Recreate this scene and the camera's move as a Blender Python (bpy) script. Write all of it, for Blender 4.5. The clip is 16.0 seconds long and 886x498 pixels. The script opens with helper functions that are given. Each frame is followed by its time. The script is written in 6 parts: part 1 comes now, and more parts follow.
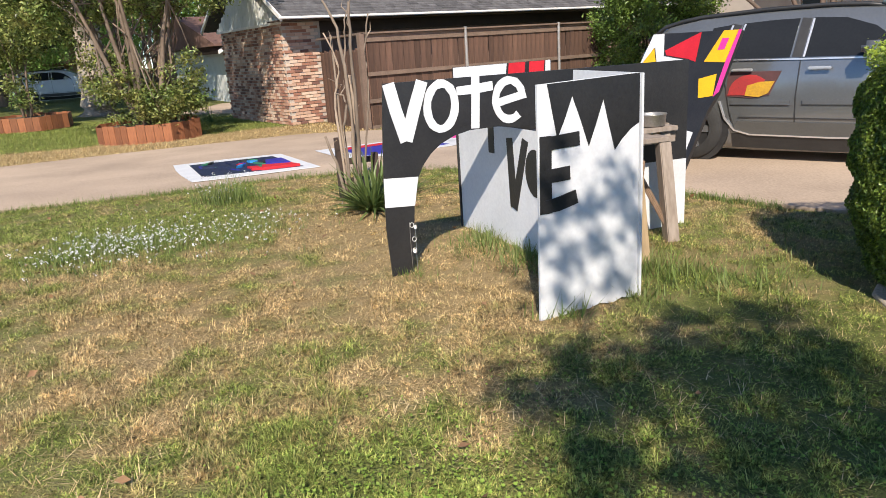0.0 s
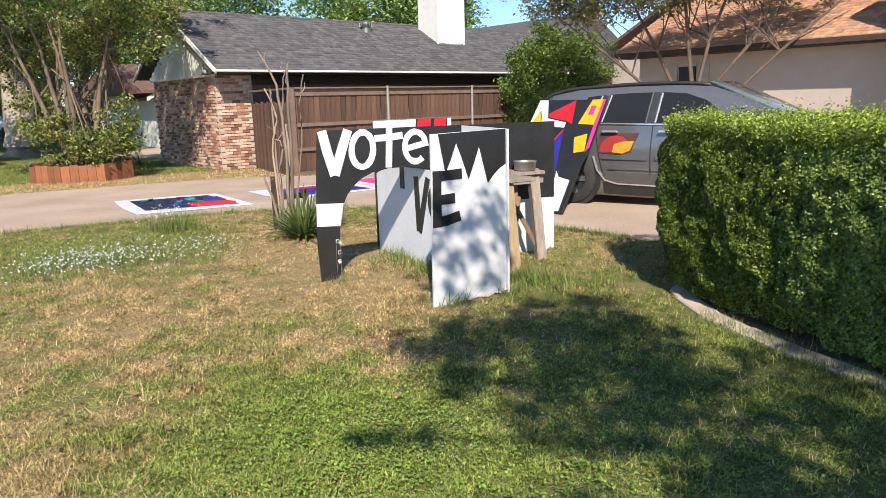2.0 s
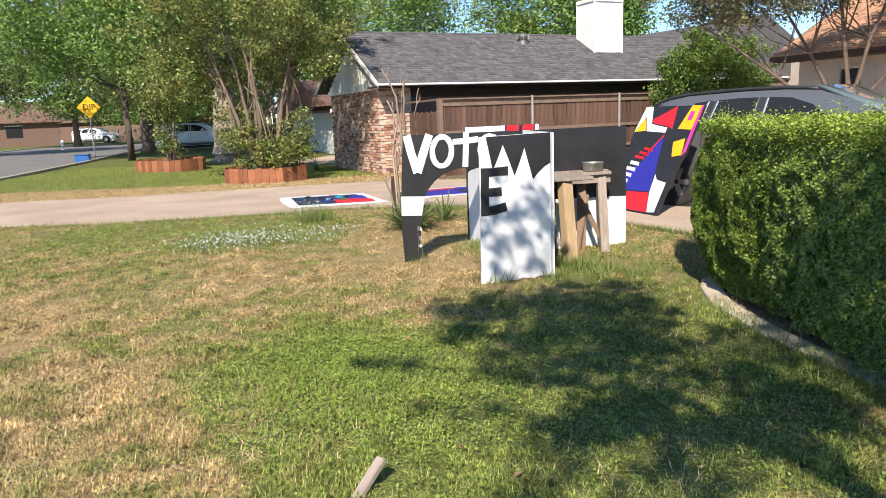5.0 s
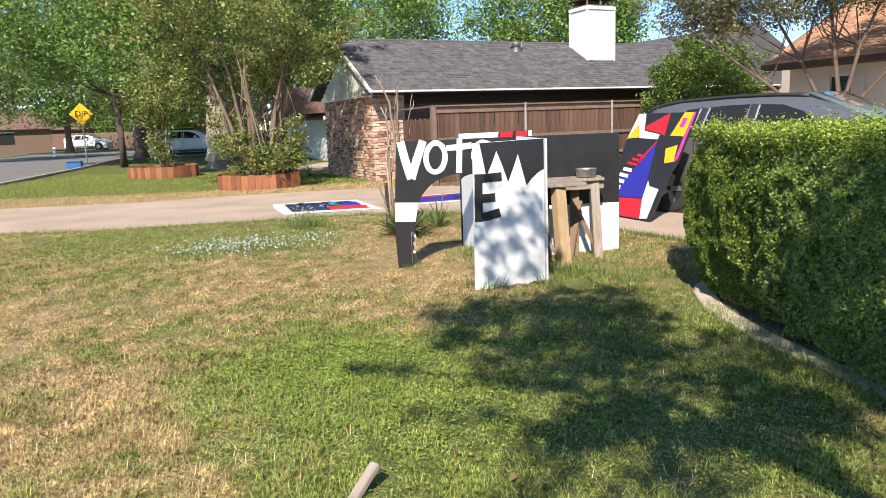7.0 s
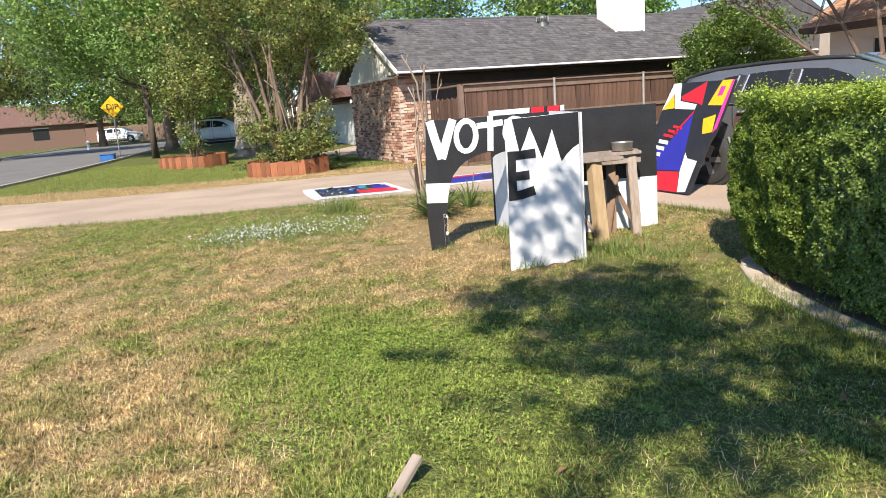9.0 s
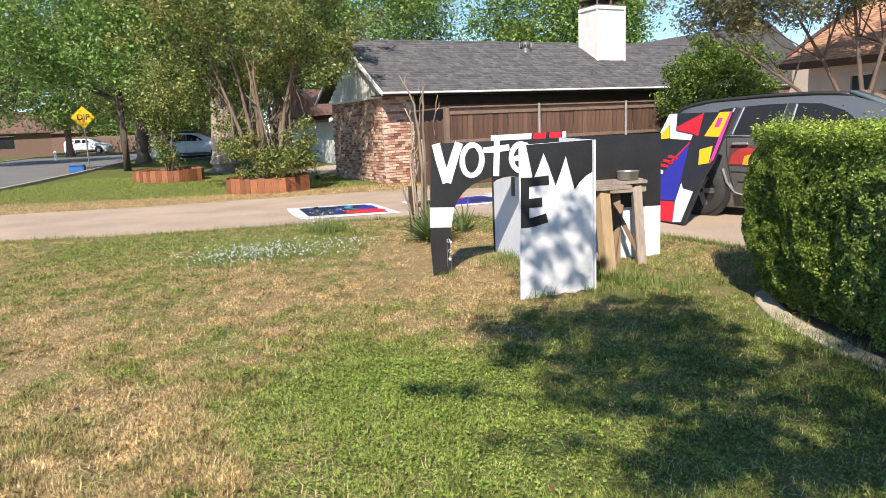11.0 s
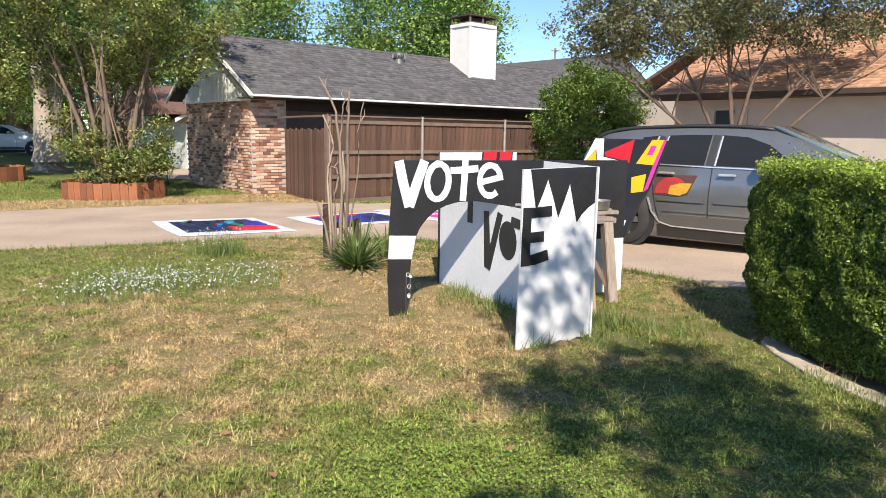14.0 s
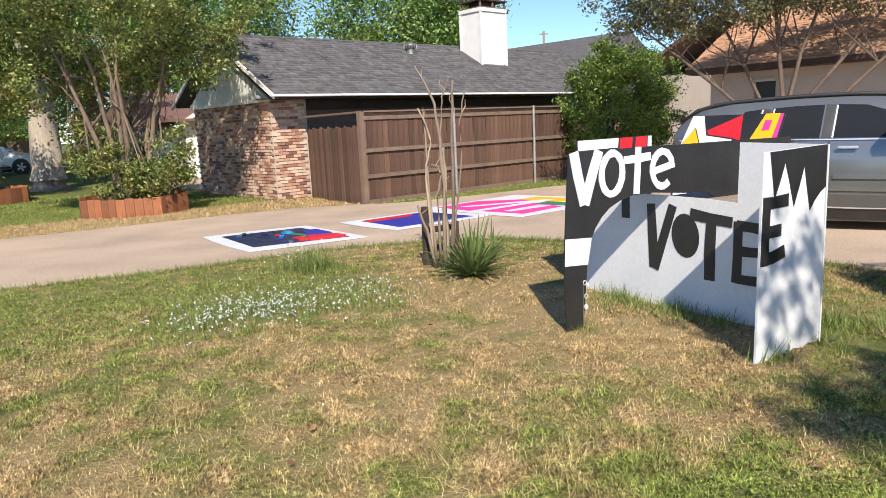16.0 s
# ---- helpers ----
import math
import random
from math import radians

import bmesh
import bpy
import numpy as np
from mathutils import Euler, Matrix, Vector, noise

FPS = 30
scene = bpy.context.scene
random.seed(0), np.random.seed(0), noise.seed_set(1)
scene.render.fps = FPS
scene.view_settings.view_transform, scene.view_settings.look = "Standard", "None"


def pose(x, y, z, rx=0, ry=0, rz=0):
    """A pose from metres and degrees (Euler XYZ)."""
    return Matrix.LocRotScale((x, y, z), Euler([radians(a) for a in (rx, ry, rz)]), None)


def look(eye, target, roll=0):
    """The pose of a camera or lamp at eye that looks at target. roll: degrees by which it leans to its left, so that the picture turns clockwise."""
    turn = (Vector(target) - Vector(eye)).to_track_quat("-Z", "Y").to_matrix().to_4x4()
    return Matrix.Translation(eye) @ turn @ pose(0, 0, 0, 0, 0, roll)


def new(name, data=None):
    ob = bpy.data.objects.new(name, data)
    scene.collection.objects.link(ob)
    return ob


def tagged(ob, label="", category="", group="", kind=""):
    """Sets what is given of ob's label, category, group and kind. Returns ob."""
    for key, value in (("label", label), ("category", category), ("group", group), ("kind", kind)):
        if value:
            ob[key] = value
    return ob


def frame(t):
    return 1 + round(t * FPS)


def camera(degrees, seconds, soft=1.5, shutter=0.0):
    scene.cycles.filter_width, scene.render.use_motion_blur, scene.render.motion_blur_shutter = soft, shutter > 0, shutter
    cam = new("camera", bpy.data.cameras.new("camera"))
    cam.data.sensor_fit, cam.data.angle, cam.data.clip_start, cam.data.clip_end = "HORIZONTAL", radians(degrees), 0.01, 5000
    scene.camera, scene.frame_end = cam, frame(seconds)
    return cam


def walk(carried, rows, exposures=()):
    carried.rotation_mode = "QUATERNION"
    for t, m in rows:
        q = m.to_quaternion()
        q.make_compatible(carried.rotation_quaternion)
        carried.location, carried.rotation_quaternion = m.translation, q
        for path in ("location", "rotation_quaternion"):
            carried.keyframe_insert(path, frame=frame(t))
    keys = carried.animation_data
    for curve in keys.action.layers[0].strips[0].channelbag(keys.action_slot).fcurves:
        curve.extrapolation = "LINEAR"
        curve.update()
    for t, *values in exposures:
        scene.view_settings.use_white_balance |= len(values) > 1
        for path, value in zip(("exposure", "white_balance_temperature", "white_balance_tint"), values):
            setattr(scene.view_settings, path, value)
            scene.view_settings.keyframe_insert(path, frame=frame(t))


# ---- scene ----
cam = camera(64.8, 16.0, soft=0.5)
PATH = [
    (0, (0.067, -0.031, 1.416), (-0.001, 1.889, 0.862), -3.8),
    (0.5, (0.055, -0.425, 1.43), (-0.032, 1.513, 0.945), -2.4),
    (1, (0.06, -0.652, 1.424), (-0.092, 1.297, 0.998), -2.3),
    (1.5, (0.116, -1.015, 1.425), (-0.026, 0.932, 0.988), -2.3),
    (2, (0.118, -1.342, 1.436), (0.279, 0.607, 1.02), -1.5),
    (2.5, (0.271, -1.519, 1.449), (0.343, 0.434, 1.024), -3.4),
    (3, (0.516, -1.556, 1.41), (0.284, 0.382, 0.972), -3.7),
    (3.5, (0.687, -1.796, 1.392), (0.391, 0.134, 0.959), -4.7),
    (4, (0.873, -2.027, 1.419), (0.608, -0.098, 0.963), -4.3),
    (4.5, (1.056, -2.152, 1.395), (0.727, -0.226, 0.971), -1.8),
    (5, (1.13, -2.233, 1.397), (0.782, -0.3, 1.022), -2.3),
    (7.5, (1.125, -2.236, 1.386), (0.798, -0.295, 1.03), -2.2),
    (8, (1.107, -2.204, 1.381), (0.778, -0.269, 0.997), -2.2),
    (8.5, (1.104, -2.146, 1.363), (0.683, -0.235, 0.952), -4.5),
    (11, (0.729, -1.994, 1.395), (0.403, -0.052, 1.044), -2.5),
    (11.5, (0.645, -1.89, 1.384), (0.339, 0.045, 0.984), -1.5),
    (12, (0.498, -1.686, 1.407), (0.284, 0.277, 1.092), -2.2),
    (12.5, (0.262, -1.616, 1.411), (0.114, 0.356, 1.107), -2.7),
    (13, (0.014, -1.542, 1.42), (-0.044, 0.428, 1.075), -2.1),
    (13.5, (-0.176, -1.326, 1.4), (-0.155, 0.641, 1.042), -2.4),
    (14, (-0.399, -1.085, 1.437), (-0.255, 0.883, 1.11), 0.9),
    (14.5, (-0.751, -0.957, 1.453), (-0.604, 1.007, 1.106), -1.2),
    (15, (-0.971, -0.728, 1.429), (-0.876, 1.224, 1.007), -2.3),
    (15.5, (-1.245, -0.445, 1.447), (-1.039, 1.502, 1.039), -4.0),
    (16, (-1.704, -0.236, 1.448), (-1.508, 1.723, 1.097), -2.7),
]
walk(cam, [(t, look(eye, target, roll)) for t, eye, target, roll in PATH], [(0, 0.48), (1, 0.50), (2, 0.57), (3, 0.70), (4, 0.7), (5.2, 0.72), (8.5, 0.76), (10.8, 0.67), (11.5, 0.64), (13, 0.63), (15.5, 0.57), (16, 0.56)])

# ---- world, sun ----
SUN_EL, SUN_AZ = radians(41.0), radians(181.0)
world = bpy.data.worlds.new("sky")
scene.world = world
world.use_nodes = True
wn = world.node_tree.nodes
sky = wn.new("ShaderNodeTexSky")
sky.sky_type = "NISHITA"
sky.sun_disc = False
sky.sun_elevation, sky.sun_rotation = SUN_EL, SUN_AZ
sky.air_density, sky.dust_density, sky.ozone_density = 1.0, 0.0, 5.0
sky.altitude = 2500.0
world.node_tree.links.new(sky.outputs[0], wn["Background"].inputs[0])
wn["Background"].inputs[1].default_value = 0.13
sun_data = bpy.data.lights.new("sun", "SUN")
sun_data.energy, sun_data.angle, sun_data.color = 5.0, radians(0.55), (1.0, 0.895, 0.77)
sun = new("sun", sun_data)
to_sun = Vector((math.sin(SUN_AZ) * math.cos(SUN_EL), math.cos(SUN_AZ) * math.cos(SUN_EL), math.sin(SUN_EL)))
sun.matrix_world = look(to_sun * 40, (0, 0, 0))


# ---- materials ----
def srgb(h):
    c = [int(h[i:i + 2], 16) / 255 for i in (0, 2, 4)]
    return [x / 12.92 if x <= 0.04045 else ((x + 0.055) / 1.055) ** 2.4 for x in c] + [1.0]


def mat(name, col, col2=None, scale=8.0, rough=0.7, bump=0.2, fine=60.0, metal=0.0, stretch=(1, 1, 1), island=0.0, rnd=0.0, transl=0.0, spec=0.5, coat=0.0, dist=0.01):
    """A procedural surface: two colours mixed by two scales of noise, with relief."""
    m = bpy.data.materials.new(name)
    m.use_nodes = True
    nt = m.node_tree
    n, l = nt.nodes, nt.links
    bsdf = n["Principled BSDF"]
    col = (*col[:3], 1.0)
    col2 = (*col2[:3], 1.0) if col2 else tuple(min(1, c * 0.78) for c in col[:3]) + (1.0,)
    tc = n.new("ShaderNodeTexCoord")
    mp = n.new("ShaderNodeMapping")
    mp.inputs["Scale"].default_value = stretch
    l.new(tc.outputs["Object"], mp.inputs[0])
    n1 = n.new("ShaderNodeTexNoise")
    n1.inputs["Scale"].default_value, n1.inputs["Detail"].default_value = scale, 6.0
    n2 = n.new("ShaderNodeTexNoise")
    n2.inputs["Scale"].default_value, n2.inputs["Detail"].default_value = fine, 4.0
    l.new(mp.outputs[0], n1.inputs["Vector"])
    l.new(mp.outputs[0], n2.inputs["Vector"])
    ad = n.new("ShaderNodeMath")
    ad.operation = "MULTIPLY_ADD"
    ad.inputs[1].default_value = 0.45
    l.new(n2.outputs[0], ad.inputs[0])
    sc = n.new("ShaderNodeMath")
    sc.operation = "MULTIPLY"
    sc.inputs[1].default_value = 0.55
    l.new(n1.outputs[0], sc.inputs[0])
    l.new(sc.outputs[0], ad.inputs[2])
    rp = n.new("ShaderNodeMapRange")
    rp.inputs[1].default_value, rp.inputs[2].default_value = 0.36, 0.64
    l.new(ad.outputs[0], rp.inputs[0])
    mx = n.new("ShaderNodeMix")
    mx.data_type = "RGBA"
    mx.inputs[6].default_value, mx.inputs[7].default_value = col, col2
    l.new(rp.outputs[0], mx.inputs[0])
    out = mx.outputs[2]
    if island or rnd:
        hs = n.new("ShaderNodeHueSaturation")
        src = n.new("ShaderNodeNewGeometry").outputs["Random Per Island"] if island else n.new("ShaderNodeObjectInfo").outputs["Random"]
        amp = island or rnd
        mr = n.new("ShaderNodeMapRange")
        mr.inputs[3].default_value, mr.inputs[4].default_value = 1 - amp, 1 + amp
        l.new(src, mr.inputs[0])
        l.new(mr.outputs[0], hs.inputs["Value"])
        l.new(out, hs.inputs["Color"])
        out = hs.outputs[0]
    l.new(out, bsdf.inputs["Base Color"])
    bsdf.inputs["Roughness"].default_value = rough
    bsdf.inputs["Metallic"].default_value = metal
    bsdf.inputs["Specular IOR Level"].default_value = spec
    bsdf.inputs["Coat Weight"].default_value = coat
    if bump:
        b = n.new("ShaderNodeBump")
        b.inputs["Strength"].default_value, b.inputs["Distance"].default_value = bump, dist
        l.new(ad.outputs[0], b.inputs["Height"])
        l.new(b.outputs[0], bsdf.inputs["Normal"])
    if transl:
        tr = n.new("ShaderNodeBsdfTranslucent")
        l.new(out, tr.inputs[0])
        ms = n.new("ShaderNodeMixShader")
        ms.inputs[0].default_value = transl
        l.new(bsdf.outputs[0], ms.inputs[1])
        l.new(tr.outputs[0], ms.inputs[2])
        l.new(ms.outputs[0], n["Material Output"].inputs[0])
    return m


def lawn_mat(name, blade):
    """Patchy lawn: green, olive and dry straw by place in the world."""
    m = bpy.data.materials.new(name)
    m.use_nodes = True
    n, l = m.node_tree.nodes, m.node_tree.links
    bsdf = n["Principled BSDF"]
    geo = n.new("ShaderNodeNewGeometry")
    sep = n.new("ShaderNodeSeparateXYZ")
    l.new(geo.outputs["Position"], sep.inputs[0])

    def noise_at(scale, detail=5.0):
        t = n.new("ShaderNodeTexNoise")
        t.inputs["Scale"].default_value, t.inputs["Detail"].default_value = scale, detail
        l.new(geo.outputs["Position"], t.inputs["Vector"])
        return t.outputs[0]

    def math_(op, a, b):
        t = n.new("ShaderNodeMath")
        t.operation = op
        for i, q in enumerate((a, b)):
            if isinstance(q, (int, float)):
                t.inputs[i].default_value = q
            else:
                l.new(q, t.inputs[i])
        return t.outputs[0]

    def ramp(x, lo, hi, a=0.0, b=1.0):
        t = n.new("ShaderNodeMapRange")
        t.inputs[1].default_value, t.inputs[2].default_value, t.inputs[3].default_value, t.inputs[4].default_value = lo, hi, a, b
        l.new(x, t.inputs[0])
        return t.outputs[0]

    def mix(f, a, b):
        t = n.new("ShaderNodeMix")
        t.data_type = "RGBA"
        l.new(f, t.inputs[0])
        for i, q in ((6, a), (7, b)):
            if isinstance(q, tuple):
                t.inputs[i].default_value = (*q, 1.0)
            else:
                l.new(q, t.inputs[i])
        return t.outputs[2]

    def spot(x, y, r):
        d = n.new("ShaderNodeVectorMath")
        d.operation = "DISTANCE"
        d.inputs[1].default_value = (x, y, 0)
        l.new(geo.outputs["Position"], d.inputs[0])
        return ramp(d.outputs["Value"], r * 0.35, r, 1.0, 0.0)

    big, mid, fine = noise_at(0.7), noise_at(3.4, 8.0), noise_at(22.0, 3.0)
    dry = math_("ADD", math_("MULTIPLY", big, 0.45), math_("MULTIPLY", mid, 0.55))
    # dry round the sculpture and the stalks, on the near left, and the strip past the drive; green by the clover
    for x, y, r, k in ((-0.1, 4.6, 1.5, 0.12), (-1.0, 6.2, 1.3, 0.14), (-1.6, 2.6, 2.2, 0.03), (0.6, 3.2, 0.9, 0.07), (-0.25, 1.6, 1.0, -0.17), (0.5, 0.9, 1.0, -0.12), (1.8, 2.4, 1.8, -0.13), (-2.4, 6.0, 1.4, -0.12), (1.9, 4.4, 1.3, -0.06), (-4.5, 6.6, 2.2, -0.08), (1.7, 0.2, 1.6, -0.12)):
        dry = math_("ADD", dry, math_("MULTIPLY", spot(x, y, r), k))
    # a bare straw strip past the drive, greener further on and before the fence
    past = math_("SUBTRACT", sep.outputs[1], math_("MULTIPLY", sep.outputs[0], 0.55))
    strip_ = math_("MULTIPLY", ramp(past, 14.6, 15.2), ramp(past, 17.8, 19.2, 1.0, 0.0))
    dry = math_("ADD", dry, math_("MULTIPLY", math_("MULTIPLY", strip_, ramp(sep.outputs[0], -2.4, -1.0, 1.0, 0.0)), 0.30))
    dry = math_("ADD", dry, math_("MULTIPLY", math_("MULTIPLY", ramp(past, 18.6, 20.0), ramp(sep.outputs[1], 9.0, 10.0)), -0.26))
    dry = math_("ADD", dry, math_("MULTIPLY", math_("MULTIPLY", ramp(sep.outputs[0], -2.2, -1.0), ramp(sep.outputs[1], 12.0, 13.0)), -0.14))
    d = ramp(dry, 0.405, 0.585)
    if blade:
        rnd = geo.outputs["Random Per Island"]
        d = ramp(math_("ADD", d, math_("MULTIPLY", math_("SUBTRACT", rnd, 0.5), 0.75)), 0.1, 0.9)
        green = mix(rnd, (0.125, 0.175, 0.036), (0.345, 0.39, 0.105))
        tuft = math_("MULTIPLY", ramp(noise_at(48.0, 2.0), 0.34, 0.66, 0.35, 1.95), ramp(noise_at(7.0, 4.0), 0.36, 0.64, 0.72, 1.25))
        straw = mix(rnd, (0.68, 0.525, 0.285), (0.30, 0.205, 0.095))
    else:
        green = mix(fine, (0.075, 0.09, 0.024), (0.19, 0.205, 0.06))
        straw = mix(fine, (0.19, 0.135, 0.062), (0.40, 0.30, 0.15))
    out = mix(d, green, straw)
    if blade:
        hv = n.new("ShaderNodeHueSaturation")
        l.new(tuft, hv.inputs["Value"])
        l.new(out, hv.inputs["Color"])
        out = hv.outputs[0]
    l.new(out, bsdf.inputs["Base Color"])
    bsdf.inputs["Roughness"].default_value = 0.75
    bsdf.inputs["Specular IOR Level"].default_value = 0.25
    if blade:
        tr = n.new("ShaderNodeBsdfTranslucent")
        l.new(out, tr.inputs[0])
        ms = n.new("ShaderNodeMixShader")
        ms.inputs[0].default_value = 0.3
        l.new(bsdf.outputs[0], ms.inputs[1])
        l.new(tr.outputs[0], ms.inputs[2])
        l.new(ms.outputs[0], n["Material Output"].inputs[0])
    else:
        b = n.new("ShaderNodeBump")
        b.inputs["Strength"].default_value, b.inputs["Distance"].default_value = 0.8, 0.03
        l.new(noise_at(60.0, 4.0), b.inputs["Height"])
        l.new(b.outputs[0], bsdf.inputs["Normal"])
    return m


LAWN, BLADE = lawn_mat("lawn", False), lawn_mat("grass_blade", True)
CONCRETE = mat("drive_concrete", (0.52, 0.40, 0.295), (0.34, 0.26, 0.19), 0.8, 0.85, 0.3, 40)
ASPHALT = mat("asphalt", (0.20, 0.19, 0.185), (0.14, 0.135, 0.13), 0.6, 0.85, 0.3, 70)
EDGESTONE = mat("edging_concrete", (0.58, 0.50, 0.40), (0.36, 0.29, 0.21), 4.0, 0.9, 0.6, 60)
KERB = mat("kerb_concrete", (0.50, 0.44, 0.36), (0.33, 0.28, 0.22), 3.0, 0.9, 0.4, 70)
SOIL = mat("soil", (0.10, 0.07, 0.045), (0.17, 0.12, 0.075), 6.0, 0.95, 0.8, 50)
WHITE = mat("white_paint", (0.70, 0.71, 0.72), (0.60, 0.61, 0.63), 3.0, 0.55, 0.25, 45)
BLACK = mat("black_paint", (0.016, 0.016, 0.017), (0.028, 0.027, 0.027), 5.0, 0.42, 0.3, 60)
RED = mat("red_paint", (0.62, 0.018, 0.03), (0.50, 0.014, 0.024), 5.0, 0.5, 0.2, 50)
BLUE = mat("blue_paint", (0.03, 0.03, 0.34), (0.024, 0.024, 0.26), 5.0, 0.5, 0.2, 50)
YELLOW = mat("yellow_paint", (0.86, 0.50, 0.012), (0.78, 0.42, 0.01), 5.0, 0.5, 0.2, 50)
PINK = mat("pink_paint", (0.80, 0.05, 0.33), (0.70, 0.04, 0.27), 5.0, 0.5, 0.2, 50)
NAVY = mat("navy_paint", (0.012, 0.016, 0.045), (0.02, 0.03, 0.075), 5.0, 0.5, 0.2, 50)
CYAN = mat("cyan_paint", (0.03, 0.28, 0.62), (0.02, 0.2, 0.5), 5.0, 0.5, 0.2, 50)
GREENP = mat("green_paint", (0.05, 0.22, 0.12), (0.04, 0.16, 0.09), 5.0, 0.5, 0.2, 50)
GREYWOOD = mat("weathered_wood", (0.36, 0.30, 0.25), (0.22, 0.175, 0.14), 5.0, 0.85, 0.5, 40, stretch=(1, 1, 0.15))
PALEWOOD = mat("pale_wood", (0.50, 0.37, 0.22), (0.36, 0.25, 0.14), 6.0, 0.8, 0.5, 40, stretch=(1, 1, 0.12))
BROWNWOOD = mat("brown_wood", (0.27, 0.18, 0.12), (0.17, 0.11, 0.07), 6.0, 0.8, 0.5, 40, stretch=(1, 1, 0.12))
FENCE = mat("fence_boards", (0.145, 0.078, 0.05), (0.07, 0.04, 0.028), 4.0, 0.85, 0.5, 40, stretch=(1.5, 1.5, 0.12), rnd=0.35)
RAIL = mat("fence_rails", (0.21, 0.145, 0.105), (0.13, 0.09, 0.065), 4.0, 0.85, 0.5, 40)
POST = mat("steel_post", (0.42, 0.40, 0.37), (0.30, 0.28, 0.26), 6.0, 0.5, 0.1, 40, metal=0.5)
CEDAR = mat("cedar_boards", (0.33, 0.125, 0.052), (0.19, 0.07, 0.032), 5.0, 0.75, 0.4, 40, stretch=(1.5, 1.5, 0.15), rnd=0.38)


def brick_mat(name, island):
    """Mixed cream, pink, red and dark bricks, one tone to a brick."""
    m = mat(name, (0.42, 0.22, 0.15), (0.30, 0.14, 0.095), 9.0, 0.9, 0.5, 70)
    n, l = m.node_tree.nodes, m.node_tree.links
    src = n.new("ShaderNodeNewGeometry").outputs["Random Per Island"] if island else n.new("ShaderNodeObjectInfo").outputs["Random"]
    cr = n.new("ShaderNodeValToRGB")
    cr.color_ramp.interpolation = "CONSTANT"
    e = cr.color_ramp.elements
    e[0].position, e[0].color = 0.0, (0.60, 0.41, 0.30, 1)
    e[1].position, e[1].color = 0.22, (0.46, 0.26, 0.18, 1)
    for p, c in ((0.42, (0.34, 0.165, 0.11, 1)), (0.58, (0.66, 0.50, 0.38, 1)), (0.72, (0.20, 0.10, 0.075, 1)), (0.86, (0.50, 0.33, 0.24, 1))):
        q = e.new(p)
        q.color = c
    l.new(src, cr.inputs[0])
    mx = n.new("ShaderNodeMix")
    mx.data_type, mx.blend_type = "RGBA", "MULTIPLY"
    mx.inputs[0].default_value = 1.0
    l.new(cr.outputs[0], mx.inputs[6])
    t = n.new("ShaderNodeTexNoise")
    t.inputs["Scale"].default_value = 30.0
    mr = n.new("ShaderNodeMapRange")
    mr.inputs[3].default_value, mr.inputs[4].default_value = 0.65, 1.25
    l.new(t.outputs[0], mr.inputs[0])
    l.new(mr.outputs[0], mx.inputs[7])
    l.new(mx.outputs[2], n["Principled BSDF"].inputs["Base Color"])
    return m


BRICK, BRICKS = brick_mat("brick", False), brick_mat("brick_rest", True)
MORTAR = mat("mortar", (0.50, 0.43, 0.36), (0.40, 0.34, 0.28), 20.0, 0.95, 0.4, 90)
SHINGLE = mat("roof_shingles", (0.135, 0.13, 0.132), (0.072, 0.069, 0.072), 7.0, 0.9, 0.6, 60, island=0.26)
RTILE = mat("roof_tiles", (0.52, 0.31, 0.19), (0.40, 0.215, 0.13), 6.0, 0.85, 0.5, 60, island=0.22)
TRIM = mat("white_trim", (0.78, 0.76, 0.72), (0.68, 0.66, 0.62), 4.0, 0.6, 0.1, 40)
SIDING = mat("white_siding", (0.68, 0.68, 0.64), (0.56, 0.57, 0.54), 4.0, 0.7, 0.2, 40)
STUCCO = mat("tan_wall", (0.52, 0.45, 0.38), (0.45, 0.39, 0.33), 3.0, 0.9, 0.3, 70)
DARKWOOD = mat("dark_fascia", (0.07, 0.045, 0.035), (0.045, 0.03, 0.024), 4.0, 0.8, 0.2, 40)
BARK = mat("bark", (0.24, 0.18, 0.13), (0.13, 0.095, 0.068), 5.0, 0.9, 0.7, 30, stretch=(1, 1, 0.3))
PALEBARK = mat("pale_bark", (0.42, 0.36, 0.29), (0.28, 0.225, 0.175), 5.0, 0.9, 0.6, 30, stretch=(1, 1, 0.3))
BROWNBARK = mat("brown_bark", (0.17, 0.12, 0.09), (0.09, 0.065, 0.05), 5.0, 0.9, 0.7, 30, stretch=(1, 1, 0.3))
DARKBARK = mat("dark_bark", (0.10, 0.075, 0.055), (0.06, 0.045, 0.035), 5.0, 0.9, 0.7, 30, stretch=(1, 1, 0.3))
STALK = mat("dry_stalk", (0.34, 0.265, 0.20), (0.19, 0.14, 0.10), 7.0, 0.85, 0.4, 50, stretch=(1, 1, 0.2), rnd=0.35)
LEAF_HEDGE = mat("hedge_leaves", (0.20, 0.275, 0.048), (0.11, 0.17, 0.032), 3.0, 0.36, 0.0, 12, island=0.7, transl=0.25)
LEAF_FRESH = mat("new_hedge_leaves", (0.36, 0.44, 0.06), (0.23, 0.32, 0.045), 3.0, 0.42, 0.0, 12, island=0.5, transl=0.3)
LEAF_BUSH = mat("bush_leaves", (0.19, 0.27, 0.05), (0.09, 0.155, 0.03), 1.5, 0.38, 0.0, 8, island=0.7, transl=0.28)
LEAF_MYRTLE = mat("myrtle_leaves", (0.165, 0.26, 0.07), (0.32, 0.295, 0.095), 1.6, 0.38, 0.0, 5, island=0.8, transl=0.42)
